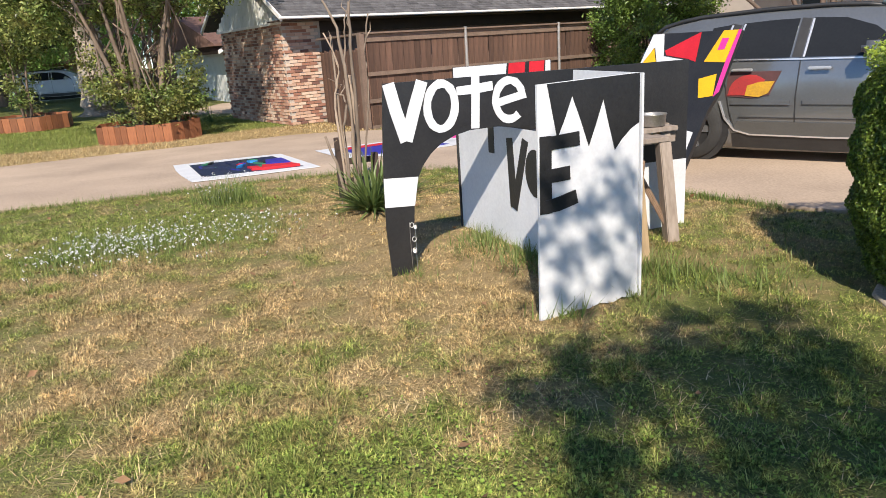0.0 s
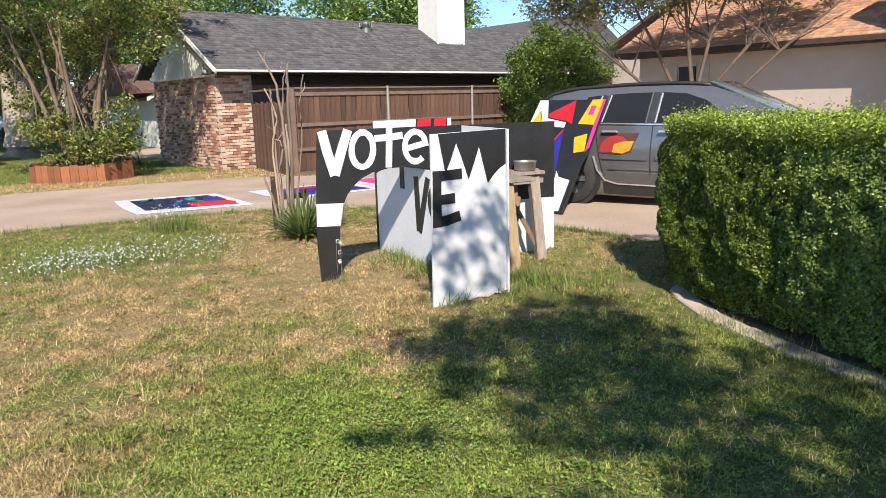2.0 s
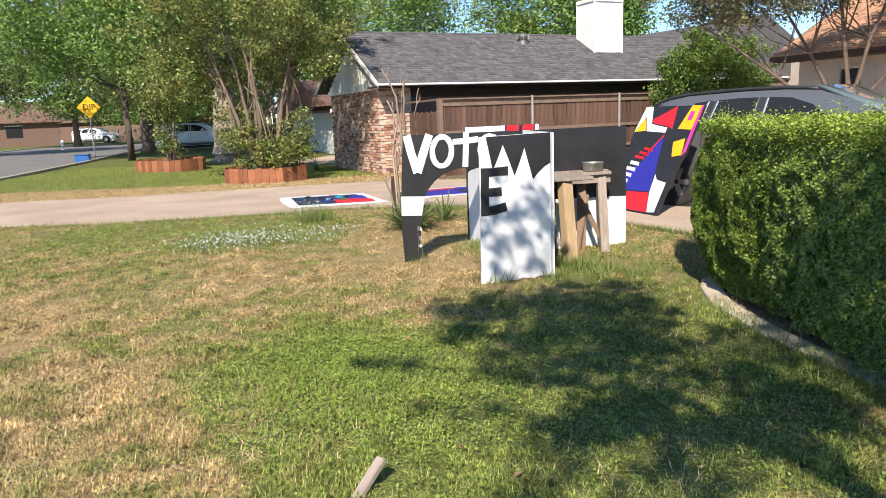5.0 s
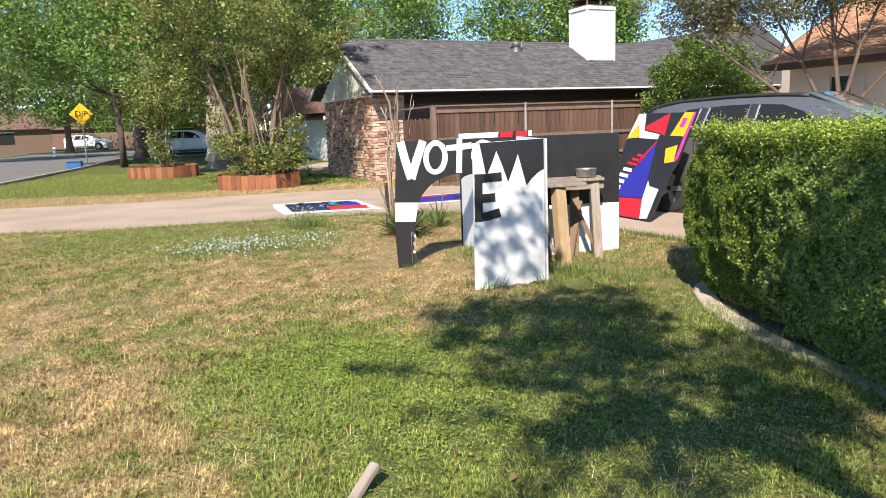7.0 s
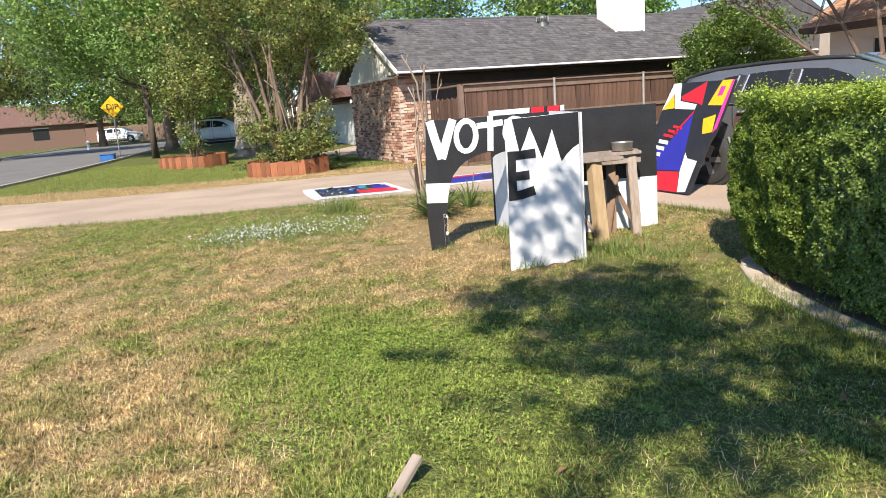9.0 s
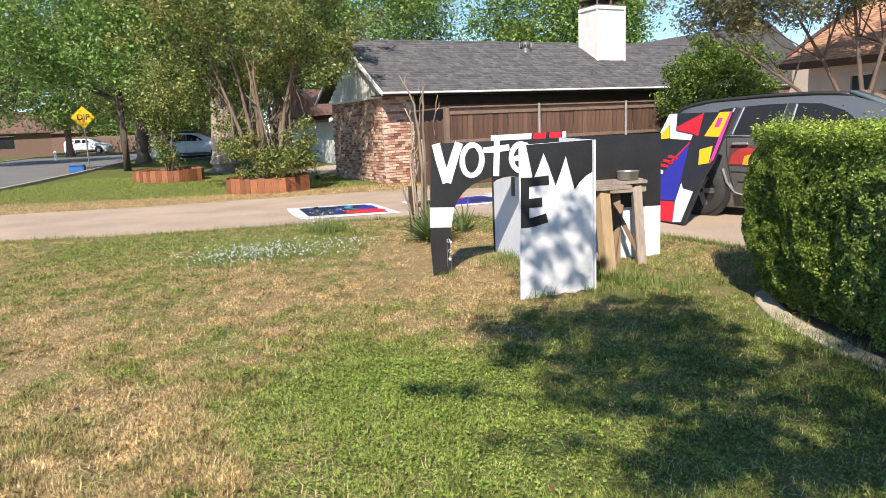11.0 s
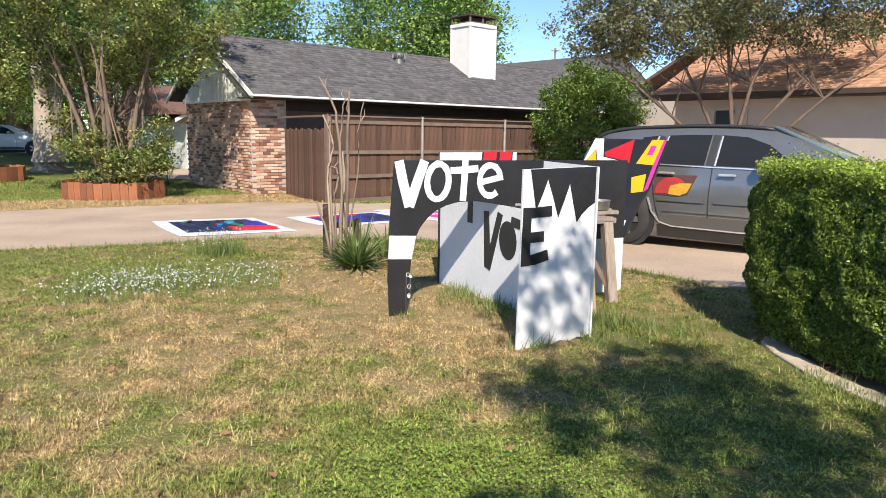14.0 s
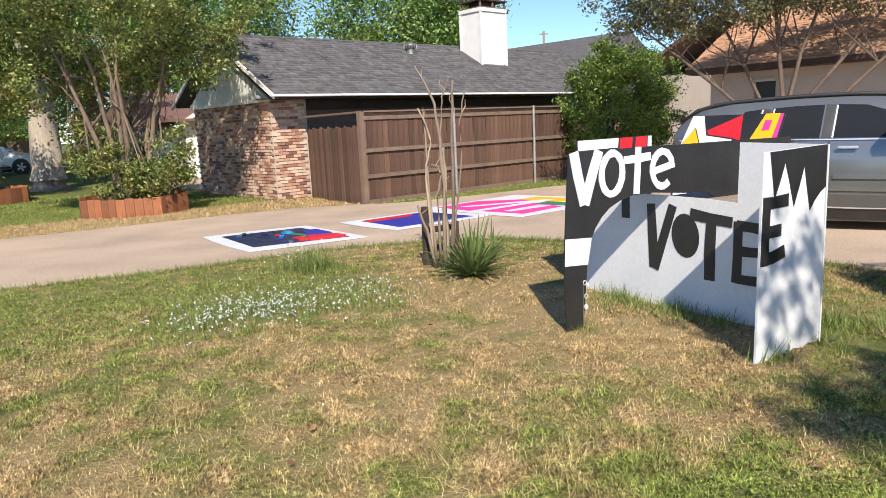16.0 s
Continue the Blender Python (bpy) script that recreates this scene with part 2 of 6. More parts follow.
LEAF_OAK = mat("tree_leaves", (0.15, 0.28, 0.07), (0.24, 0.33, 0.08), 0.3, 0.42, 0.0, 3, island=0.6, transl=0.35)
LEAF_PURPLE = mat("olive_leaves", (0.12, 0.16, 0.07), (0.20, 0.18, 0.09), 0.8, 0.42, 0.0, 4, island=0.6, transl=0.3)
LEAF_YUCCA = mat("yucca_leaves", (0.20, 0.27, 0.085), (0.10, 0.155, 0.04), 4.0, 0.42, 0.0, 9, island=0.45, rnd=0.0, transl=0.25)
PETAL = mat("white_petals", (0.82, 0.82, 0.80), (0.72, 0.72, 0.74), 5.0, 0.7, 0.0, 30, transl=0.3)
CARPAINT = mat("silver_car_paint", (0.225, 0.235, 0.24), (0.195, 0.205, 0.21), 2.0, 0.24, 0.0, 40, metal=0.6, coat=0.6)
CARDARK = mat("grey_cladding", (0.12, 0.12, 0.113), (0.10, 0.10, 0.095), 3.0, 0.5, 0.05, 60, metal=0.3)
TYRE = mat("tyre_rubber", (0.022, 0.022, 0.022), (0.035, 0.034, 0.033), 8.0, 0.85, 0.3, 60)
ALLOY = mat("alloy", (0.55, 0.55, 0.56), (0.47, 0.47, 0.48), 8.0, 0.35, 0.05, 60, metal=0.85)
CHROME = mat("chrome", (0.75, 0.75, 0.76), (0.7, 0.7, 0.71), 8.0, 0.35, 0.0, 60, metal=0.7)
BLACKPLASTIC = mat("black_plastic", (0.02, 0.02, 0.021), (0.03, 0.03, 0.03), 8.0, 0.5, 0.1, 60)
GALV = mat("galvanized_steel", (0.47, 0.46, 0.44), (0.33, 0.32, 0.30), 14.0, 0.42, 0.15, 70, metal=0.75)
# Base is lightened to stand in for sky reflected in the windscreen.
SCREENGLASS = mat("screen_glass", (0.20, 0.25, 0.24), (0.10, 0.13, 0.125), 1.5, 0.05, 0.0, 40, spec=1.0)
CARGLASS = mat("tinted_glass", (0.018, 0.02, 0.023), (0.022, 0.024, 0.027), 2.0, 0.1, 0.0, 40, spec=0.16)
SIGNYEL = mat("sign_yellow", (0.85, 0.48, 0.01), (0.80, 0.44, 0.01), 4.0, 0.5, 0.05, 40)
BINBLUE = mat("bin_blue", (0.02, 0.12, 0.36), (0.018, 0.10, 0.30), 4.0, 0.5, 0.05, 40)
MAROON = mat("brown_roof", (0.20, 0.11, 0.085), (0.13, 0.075, 0.06), 6.0, 0.9, 0.4, 60)
# Brick colour kept dark to carry the shade of eaves and street trees.
FARWALL = mat("shade_dark_brick", (0.20, 0.125, 0.095), (0.14, 0.09, 0.07), 12.0, 0.9, 0.4, 60)
WHITECAR = mat("white_car_paint", (0.72, 0.74, 0.75), (0.66, 0.68, 0.69), 2.0, 0.25, 0.0, 40, coat=0.6)


# ---- building tools ----
def fill(ob_name, bm, material, smooth=False):
    me = bpy.data.meshes.new(ob_name)
    bmesh.ops.recalc_face_normals(bm, faces=bm.faces)
    bm.to_mesh(me)
    bm.free()
    if material:
        me.materials.append(material)
    if smooth:
        for p in me.polygons:
            p.use_smooth = True
    return me


def part(name, bm, material, parent, label="", smooth=False):
    ob = new(name, fill(name, bm, material, smooth))
    ob.parent = parent
    return tagged(ob, label)


def solid(name, bm, material, label, category, group="", kind="", m=None, smooth=False):
    ob = new(name, fill(name, bm, material, smooth))
    if m:
        ob.matrix_basis = m
    return tagged(ob, label, category, group, kind)


def thing(name, m, label, category, group="", kind=""):
    ob = new(name)
    ob.matrix_basis = m
    return tagged(ob, label, category, group, kind)


def share(name, me, parent, m):
    ob = new(name, me)
    ob.parent = parent
    ob.matrix_basis = m
    return ob


def box(bm, x0, x1, y0, y1, z0, z1, bevel=0.0, m=None):
    r = bmesh.ops.create_cube(bm, size=1.0)
    vs = r["verts"]
    for v in vs:
        v.co = ((x0 + x1) / 2 + v.co.x * (x1 - x0), (y0 + y1) / 2 + v.co.y * (y1 - y0), (z0 + z1) / 2 + v.co.z * (z1 - z0))
    if m:
        bmesh.ops.transform(bm, matrix=m, verts=vs)
    if bevel:
        es = list({e for v in vs for e in v.link_edges})
        bmesh.ops.bevel(bm, geom=es, offset=bevel, segments=2, affect="EDGES")
    return bm


def B(*a, **k):
    return box(bmesh.new(), *a, **k)


def slab(bm, pts, y0, y1):
    """A flat outline of (x, z) points, thick from y0 to y1."""
    f = [bm.verts.new((x, y0, z)) for x, z in pts]
    b = [bm.verts.new((x, y1, z)) for x, z in pts]
    n = len(pts)
    caps = [bm.faces.new(f), bm.faces.new(b[::-1])]
    for c in caps:
        c.normal_update()
    for i in range(n):
        bm.faces.new((f[i], b[i], b[(i + 1) % n], f[(i + 1) % n]))
    bmesh.ops.triangulate(bm, faces=caps)
    return bm


def plate(bm, pts, z0, z1):
    """A flat outline of (x, y) points, thick from z0 to z1."""
    f = [bm.verts.new((x, y, z0)) for x, y in pts]
    b = [bm.verts.new((x, y, z1)) for x, y in pts]
    n = len(pts)
    caps = [bm.faces.new(f[::-1]), bm.faces.new(b)]
    for c in caps:
        c.normal_update()
    for i in range(n):
        bm.faces.new((f[i], f[(i + 1) % n], b[(i + 1) % n], b[i]))
    bmesh.ops.triangulate(bm, faces=caps)
    return bm


def stroke(bm, pts, w, y0, y1, closed=False, seed=1):
    """A brush stroke along (x, z) points, of width w, a thin coat from y0 to y1."""
    rg = random.Random(seed)
    P = [Vector(p) for p in pts]
    n = len(P)
    L, R = [], []
    for i in range(n):
        a, c = (P[i - 1], P[(i + 1) % n]) if closed else (P[max(0, i - 1)], P[min(n - 1, i + 1)])
        d = (c - a).normalized()
        q = Vector((-d.y, d.x)) * w / 2 * rg.uniform(0.9, 1.12)
        L.append(P[i] + q)
        R.append(P[i] - q)
    rng = range(n if closed else n - 1)
    lv = [[bm.verts.new((p.x, y, p.y)) for p in S] for S in (L, R) for y in (y0, y1)]
    for i in rng:
        j = (i + 1) % n
        bm.faces.new((lv[0][i], lv[0][j], lv[2][j], lv[2][i]))
        bm.faces.new((lv[1][i], lv[3][i], lv[3][j], lv[1][j]))
        bm.faces.new((lv[0][i], lv[1][i], lv[1][j], lv[0][j]))
        bm.faces.new((lv[2][i], lv[2][j], lv[3][j], lv[3][i]))
    if not closed:
        for i in (0, n - 1):
            bm.faces.new((lv[0][i], lv[2][i], lv[3][i], lv[1][i]))
    return bm


def tube(bm, pts, radii, seg=8):
    """A tapered limb through 3D points."""
    rings = []
    P = [Vector(p) for p in pts]
    for i, p in enumerate(P):
        d = (P[min(i + 1, len(P) - 1)] - P[max(i - 1, 0)]).normalized()
        q = d.to_track_quat("Z", "Y")
        rings.append([bm.verts.new(p + q @ Vector((math.cos(k * 2 * math.pi / seg) * radii[i], math.sin(k * 2 * math.pi / seg) * radii[i], 0))) for k in range(seg)])
    for a, b in zip(rings, rings[1:]):
        for k in range(seg):
            bm.faces.new((a[k], a[(k + 1) % seg], b[(k + 1) % seg], b[k]))
    bm.faces.new(rings[0][::-1])
    bm.faces.new(rings[-1])
    return bm


def lathe(bm, prof, seg=24, m=None):
    rings = [[bm.verts.new((r * math.cos(2 * math.pi * k / seg), r * math.sin(2 * math.pi * k / seg), z)) for k in range(seg)] for r, z in prof]
    vs = [v for r in rings for v in r]
    for a, b in zip(rings, rings[1:]):
        for k in range(seg):
            bm.faces.new((a[k], a[(k + 1) % seg], b[(k + 1) % seg], b[k]))
    if m:
        bmesh.ops.transform(bm, matrix=m, verts=vs)
    return bm


def soup(name, co, faces_per, material):
    """A mesh of loose small pieces: co is (pieces, corners, 3)."""
    n, k = co.shape[0], co.shape[1]
    me = bpy.data.meshes.new(name)
    me.vertices.add(n * k)
    me.vertices.foreach_set("co", co.reshape(-1).astype(np.float32))
    fs = np.array(faces_per)
    idx = (np.arange(n)[:, None, None] * k + fs[None]).reshape(-1)
    me.loops.add(len(idx))
    me.loops.foreach_set("vertex_index", idx.astype(np.int32))
    m = n * len(fs)
    me.polygons.add(m)
    me.polygons.foreach_set("loop_start", (np.arange(m) * fs.shape[1]).astype(np.int32))
    me.update(calc_edges=True)
    me.materials.append(material)
    return me


def leaf_soup(name, centres, size, material, rg, aspect=0.5, normals=None, droop=0.3):
    """Folded leaves at the given places, turned at random or near the given normals."""
    n = len(centres)
    a = rg.normal(size=(n, 3))
    if normals is not None:
        nn = normals + 0.75 * rg.normal(size=(n, 3))
    else:
        nn = rg.normal(size=(n, 3))
        nn[:, 2] = np.abs(nn[:, 2]) + 0.3
    nn /= np.linalg.norm(nn, axis=1)[:, None]
    a[:, 2] -= droop
    a -= (a * nn).sum(1)[:, None] * nn
    a /= np.linalg.norm(a, axis=1)[:, None] + 1e-9
    b = np.cross(nn, a)
    s = (size * rg.uniform(0.65, 1.35, n))[:, None]
    L, W = a * s, b * s * aspect * 0.5
    fold = nn * s * 0.10
    co = np.stack([centres - L * 0.5, centres + W + fold, centres + L * 0.5, centres - W + fold], 1)
    return soup(name, co, [(0, 1, 2), (0, 2, 3)], material)


def frame2(ox, oy, dx, dy, z=0.0):
    """A pose whose x runs along (dx, dy) on the ground, z up."""
    return pose(ox, oy, z, 0, 0, math.degrees(math.atan2(dy, dx)))


# ---- ground, drive, road ----
def gz(x, y):
    """The yard falls a little from the drive towards the neighbour's house."""
    return -0.16 * max(0.0, min(1.0, (y - 8.5) / 7.0)) * max(0.0, min(1.0, (x + 13.0) / 4.5))


def grid_ground():
    bm = bmesh.new()
    xs = [-600, -250, -120, -70] + list(range(-48, -16, 2)) + [-16 + 0.75 * i for i in range(41)] + list(range(15, 33, 2)) + [60, 120, 250, 600]
    ys = [-600, -200, -80, -40, -20] + list(range(-12, 0, 2)) + [0.5 * i for i in range(44)] + list(range(22, 61, 2)) + [90, 160, 300, 700]
    vs = [[bm.verts.new((x, y, gz(x, y) + (0.012 * noise.noise((x * 0.3, y * 0.3, 0)) if abs(x) < 60 and -15 < y < 60 else 0.0))) for x in xs] for y in ys]
    for j in range(len(ys) - 1):
        for i in range(len(xs) - 1):
            bm.faces.new((vs[j][i], vs[j][i + 1], vs[j + 1][i + 1], vs[j + 1][i]))
    solid("ground", bm, LAWN, "patchy mown lawn, part green and part dry straw", "lawn", kind="structure", smooth=True)


grid_ground()
NEAR = [(-16.5, 5.4), (-10, 6.3), (-7.3, 6.75), (-5.1, 7.2), (-3.4, 7.8), (-1.9, 8.45), (-0.3, 8.4), (0.6, 7.8), (1.3, 7.0), (2.05, 6.2), (2.6, 5.5), (3.1, 5.1), (5.0, 4.4), (9, 3.6)]
FAR = [(-18.0, 9.4), (-10.17, 10.19), (-7.74, 11.48), (-5.35, 13.08), (-3.25, 14.33), (-1.0, 14.15), (0.6, 15.0), (2.3, 16.0), (4.2, 16.6), (6.2, 16.2), (9, 14.6)]


def along(pts, n):
    """n points at even steps along a line."""
    P = [Vector(p) for p in pts]
    d = [0.0]
    for a, b in zip(P, P[1:]):
        d.append(d[-1] + (b - a).length)
    out = []
    for k in range(n):
        q = d[-1] * k / (n - 1)
        i = max(j for j in range(len(P) - 1) if d[j] <= q + 1e-9)
        out.append(P[i].lerp(P[i + 1], (q - d[i]) / (d[i + 1] - d[i])))
    return out


def drive_slab(rows=10, cols=60):
    """The drive as a slab that follows the fall of the yard."""
    bm = bmesh.new()
    A, C = along(NEAR, cols), along(FAR, cols)
    top = [[bm.verts.new((*a.lerp(c, r / rows), gz(*a.lerp(c, r / rows)) + 0.028)) for a, c in zip(A, C)] for r in range(rows + 1)]
    for r in range(rows):
        for k in range(cols - 1):
            bm.faces.new((top[r][k], top[r][k + 1], top[r + 1][k + 1], top[r + 1][k]))
    rim = top[0] + [row[-1] for row in top[1:-1]] + top[-1][::-1] + [row[0] for row in top[-2:0:-1]]
    low = [bm.verts.new(v.co - Vector((0, 0, 0.08))) for v in rim]
    for k in range(len(rim)):
        m = (k + 1) % len(rim)
        bm.faces.new((rim[k], rim[m], low[m], low[k]))
    return bm


solid("driveway", drive_slab(), CONCRETE, "pale tan concrete drive, dusty and stained", "driveway", kind="structure")
KERBLINE = [(-12.0, 6.0), (-15.3, 15.8), (-18.9, 24.5), (-23.9, 35.4), (-34, 57)]


def offset_line(pts, d):
    out = []
    for i, p in enumerate(pts):
        a, b = Vector(pts[max(0, i - 1)]), Vector(pts[min(len(pts) - 1, i + 1)])
        t = (b - a).normalized()
        out.append((p[0] - t.y * d, p[1] + t.x * d))
    return out


solid("road", plate(bmesh.new(), offset_line(KERBLINE, 0.15) + offset_line(KERBLINE, 11)[::-1], -0.05, 0.02), ASPHALT, "sun-bleached grey asphalt street", "street", kind="structure")
solid("kerb", plate(bmesh.new(), KERBLINE + offset_line(KERBLINE, 0.16)[::-1], -0.05, 0.09), KERB, "pale concrete kerb along the street", "kerb", kind="structure")
solid("far_kerb", plate(bmesh.new(), offset_line(KERBLINE, 11.0) + offset_line(KERBLINE, 11.2)[::-1], -0.05, 0.09), KERB, "pale concrete kerb across the street", "kerb", kind="structure")

# ---- the painted plywood sculpture ----
T = 0.014
sculpt = thing("sign_sculpture", pose(0, 0, 0), "hand-painted black and white slotted plywood voting sign", "sign")


def panel(name, m, pts, material, label):
    ob = part(name, slab(bmesh.new(), pts, -T / 2, T / 2), material, sculpt, label)
    ob.matrix_basis = m
    return ob


def coat(name, parent, pts, material, label="", layer=1):
    return part(name, slab(bmesh.new(), pts, -T / 2 - 0.002 * layer - 0.001, -T / 2 + 0.001), material, parent, label)


def letter(parent, strokes, w, material, layer=2, seed=3, name="letter", label=""):
    bm = bmesh.new()
    for k, (pts, closed) in enumerate(strokes):
        stroke(bm, pts, w, -T / 2 - 0.002 * layer - 0.001 - 0.0004 * k, -T / 2 + 0.001, closed, seed + k)
    return part(name, bm, material, parent, label)


def ring(cx, cz, rx, rz, n=20, a0=0.0, a1=360.0, tilt=0.0):
    pts = []
    full = a1 - a0 >= 360
    for i in range(n if full else n + 1):
        a = radians(a0 + (a1 - a0) * i / n)
        x, z = rx * math.cos(a), rz * math.sin(a)
        pts.append((cx + x + tilt * z, cz + z))
    return pts


M1 = frame2(-0.405, 4.29, 0.918, 0.396)
arch = [(0.122, 0.0), (0.148, 0.28), (0.165, 0.45), (0.2, 0.62), (0.24, 0.70), (0.30, 0.77), (0.37, 0.825), (0.47, 0.868), (0.58, 0.892), (0.78, 0.895), (1.1, 0.865), (1.36, 0.85), (1.48, 0.78), (1.54, 0.62), (1.56, 0.3), (1.56, 0.0)]
p1 = panel("arch_panel", M1, [(0.018, 1.228), (-0.012, 0.85), (-0.03, 0.55), (-0.035, 0.3), (-0.02, 0.0)] + arch + [(2.335, 0.0), (2.335, 1.22)], BLACK, "black plywood sheet cut to an arch with a tapering leg")
coat("leg_band", p1, [(-0.027, 0.65), (-0.033, 0.465), (0.166, 0.452), (0.203, 0.636)], WHITE, "white painted band")
coat("base_band", p1, [(1.56, 0.0), (2.335, 0.0), (2.335, 0.505), (1.555, 0.52)], WHITE, "white painted lower part")
letter(p1, [([(0.052, 1.225), (0.088, 1.06), (0.142, 0.868)], False), ([(0.142, 0.868), (0.205, 1.05), (0.272, 1.225)], False)], 0.075, WHITE, seed=5)
letter(p1, [(ring(0.39, 1.06, 0.095, 0.14, 22, tilt=0.05), True)], 0.052, WHITE, seed=9)
letter(p1, [([(0.635, 1.23), (0.63, 1.1), (0.618, 0.90)], False), ([(0.50, 1.145), (0.62, 1.148), (0.755, 1.16)], False)], 0.055, WHITE, seed=12)
letter(p1, [(ring(0.872, 1.06, 0.10, 0.125, 20, 0, 310), False), ([(0.775, 1.045), (0.87, 1.065), (0.972, 1.085)], False)], 0.05, WHITE, seed=15)
lights = part("string_light", stroke(stroke(bmesh.new(), [(0.118, 0.02), (0.116, 0.2), (0.118, 0.35)], 0.0025, -0.016, -0.013), [(0.15, 0.02), (0.152, 0.2), (0.155, 0.34)], 0.0025, -0.016, -0.013), GALV, p1, "thin white light cable")
for q, (sx, sz) in enumerate(((0.132, 0.33), (0.142, 0.235), (0.14, 0.16))):
    part("loop", stroke(bmesh.new(), ring(sx, sz, 0.013, 0.016, 12), 0.003, -0.018, -0.013, True), TRIM, lights)
for sx, sz in ((0.152, 0.315), (0.138, 0.155)):
    part("socket", B(sx - 0.008, sx + 0.008, -0.03, -0.014, sz - 0.013, sz + 0.013, bevel=0.004), TRIM, lights)

M2 = frame2(0.05, 5.52, 0.4701, -0.8826)
p2 = panel("spine_panel", M2, [(0.0, 0.0), (0.0, 0.75), (0.1, 0.79), (0.3, 0.83), (0.48, 0.85), (0.80, 0.855), (1.2, 0.85), (1.488, 0.835), (1.495, 1.24), (2.075, 1.225), (2.075, 0.0)], WHITE, "white plywood sheet lettered in black brush strokes")
letter(p2, [([(0.768, 0.785), (0.785, 0.55), (0.80, 0.295)], False), ([(0.80, 0.29), (0.885, 0.53), (0.968, 0.785)], False)], 0.078, BLACK, seed=21)
coat("letter", p2, ring(1.078, 0.57, 0.118, 0.162, 20, tilt=-0.06), BLACK, "filled black letter O")
letter(p2, [([(1.295, 0.72), (1.285, 0.5), (1.285, 0.27)], False), ([(1.12, 0.735), (1.28, 0.715), (1.455, 0.70)], False)], 0.078, BLACK, seed=25)
letter(p2, [([(1.50, 0.71), (1.50, 0.5), (1.495, 0.285)], False), ([(1.49, 0.685), (1.6, 0.68), (1.70, 0.67)], False), ([(1.49, 0.51), (1.58, 0.51), (1.66, 0.515)], False), ([(1.49, 0.315), (1.58, 0.315), (1.69, 0.32)], False)], 0.07, BLACK, seed=28)
coat("slot", p2, [(0.48, 0.655), (0.56, 0.655), (0.56, 0.853), (0.48, 0.849)], BLACK, "black painted slot")

M0 = frame2(0.43, 3.40, 0.897, 0.441)
p0 = panel("front_panel", M0, [(0, 0.0), (0.008, 0.6), (0.012, 1.215), (0.635, 1.23), (0.635, 0.03), (0.60, 0.012), (0.53, 0.026), (0.47, 0.004), (0.38, 0.022), (0.31, 0.006), (0.24, 0.016), (0.12, 0.0)], WHITE, "white plywood panel with jagged black top")
coat("jagged_top", p0, [(0.07, 1.214), (0.123, 0.945), (0.17, 1.04), (0.215, 1.147), (0.262, 1.03), (0.313, 0.888), (0.36, 1.0), (0.404, 1.115), (0.44, 0.98), (0.477, 0.85), (0.52, 0.90), (0.58, 0.95), (0.6345, 0.978), (0.6345, 1.228)], BLACK, "jagged black painted edge")
letter(p0, [([(0.055, 0.965), (0.05, 0.78), (0.048, 0.575)], False), ([(0.02, 0.925), (0.13, 0.93), (0.255, 0.935)], False), ([(0.05, 0.765), (0.12, 0.765), (0.195, 0.768)], False), ([(0.03, 0.61), (0.12, 0.615), (0.235, 0.64)], False)], 0.066, BLACK, seed=33)

M4 = frame2(0.035, 5.50, 0.905, 0.425)
p4 = panel("back_panel", M4, [(0, 0), (0, 1.262), (0.88, 1.265), (0.88, 0)], BLACK, "plywood sheet painted white, red and black")
coat("white_patch", p4, [(0.0, 1.175), (0.0, 1.26), (0.47, 1.262), (0.46, 1.18)], WHITE)
for a, b in ((0.48, 0.64), (0.67, 0.82)):
    coat("red_patch", p4, [(a, 1.17), (a + 0.01, 1.262), (b, 1.263), (b - 0.01, 1.17)], RED)
coat("white_patch", p4, [(0.825, 1.17), (0.83, 1.263), (0.875, 1.264), (0.875, 1.17)], WHITE)

# ---- work table behind the sign ----
table = thing("work_table", frame2(0.62, 4.60, 0.918, 0.396), "rough weathered timber work table beside the sign", "table")
for k, (x0, x1, y0, y1) in enumerate(((0.06, 1.02, 0.0, 0.13), (0.05, 0.98, -0.14, -0.01), (0.12, 0.62, -0.50, -0.36), (0.14, 0.60, -0.35, -0.2))):
    part("top_board", B(x0, x1, y0, y1, 0.765 - 0.004 * k, 0.80 - 0.004 * k, bevel=0.006), GREYWOOD, table)
for k, (x0, x1, y0, y1) in enumerate(((0.0, 0.98, 0.145, 0.33), (0.02, 0.94, 0.335, 0.52))):
    part("top_board", B(x0, x1, y0, y1, 0.762 - 0.003 * k, 0.797 - 0.003 * k, bevel=0.006), GREYWOOD, table)
post_legs = ((0.1, 0.46), (0.88, 0.46))
part("apron", B(0.45, 0.99, -0.10, -0.065, 0.68, 0.764, bevel=0.004), GREYWOOD, table)
part("apron", B(0.16, 0.20, -0.48, 0.12, 0.66, 0.752, bevel=0.004), GREYWOOD, table)


def post_between(a, b, w, d, material, parent, name="leg", label="", bevel=0.006):
    a, b = Vector(a), Vector(b)
    bm = B(-w / 2, w / 2, -d / 2, d / 2, 0, (b - a).length, bevel=bevel)
    q = (b - a).to_track_quat("Z", "Y").to_matrix().to_4x4()
    bmesh.ops.transform(bm, matrix=Matrix.Translation(a) @ q, verts=bm.verts)
    return part(name, bm, material, parent, label)


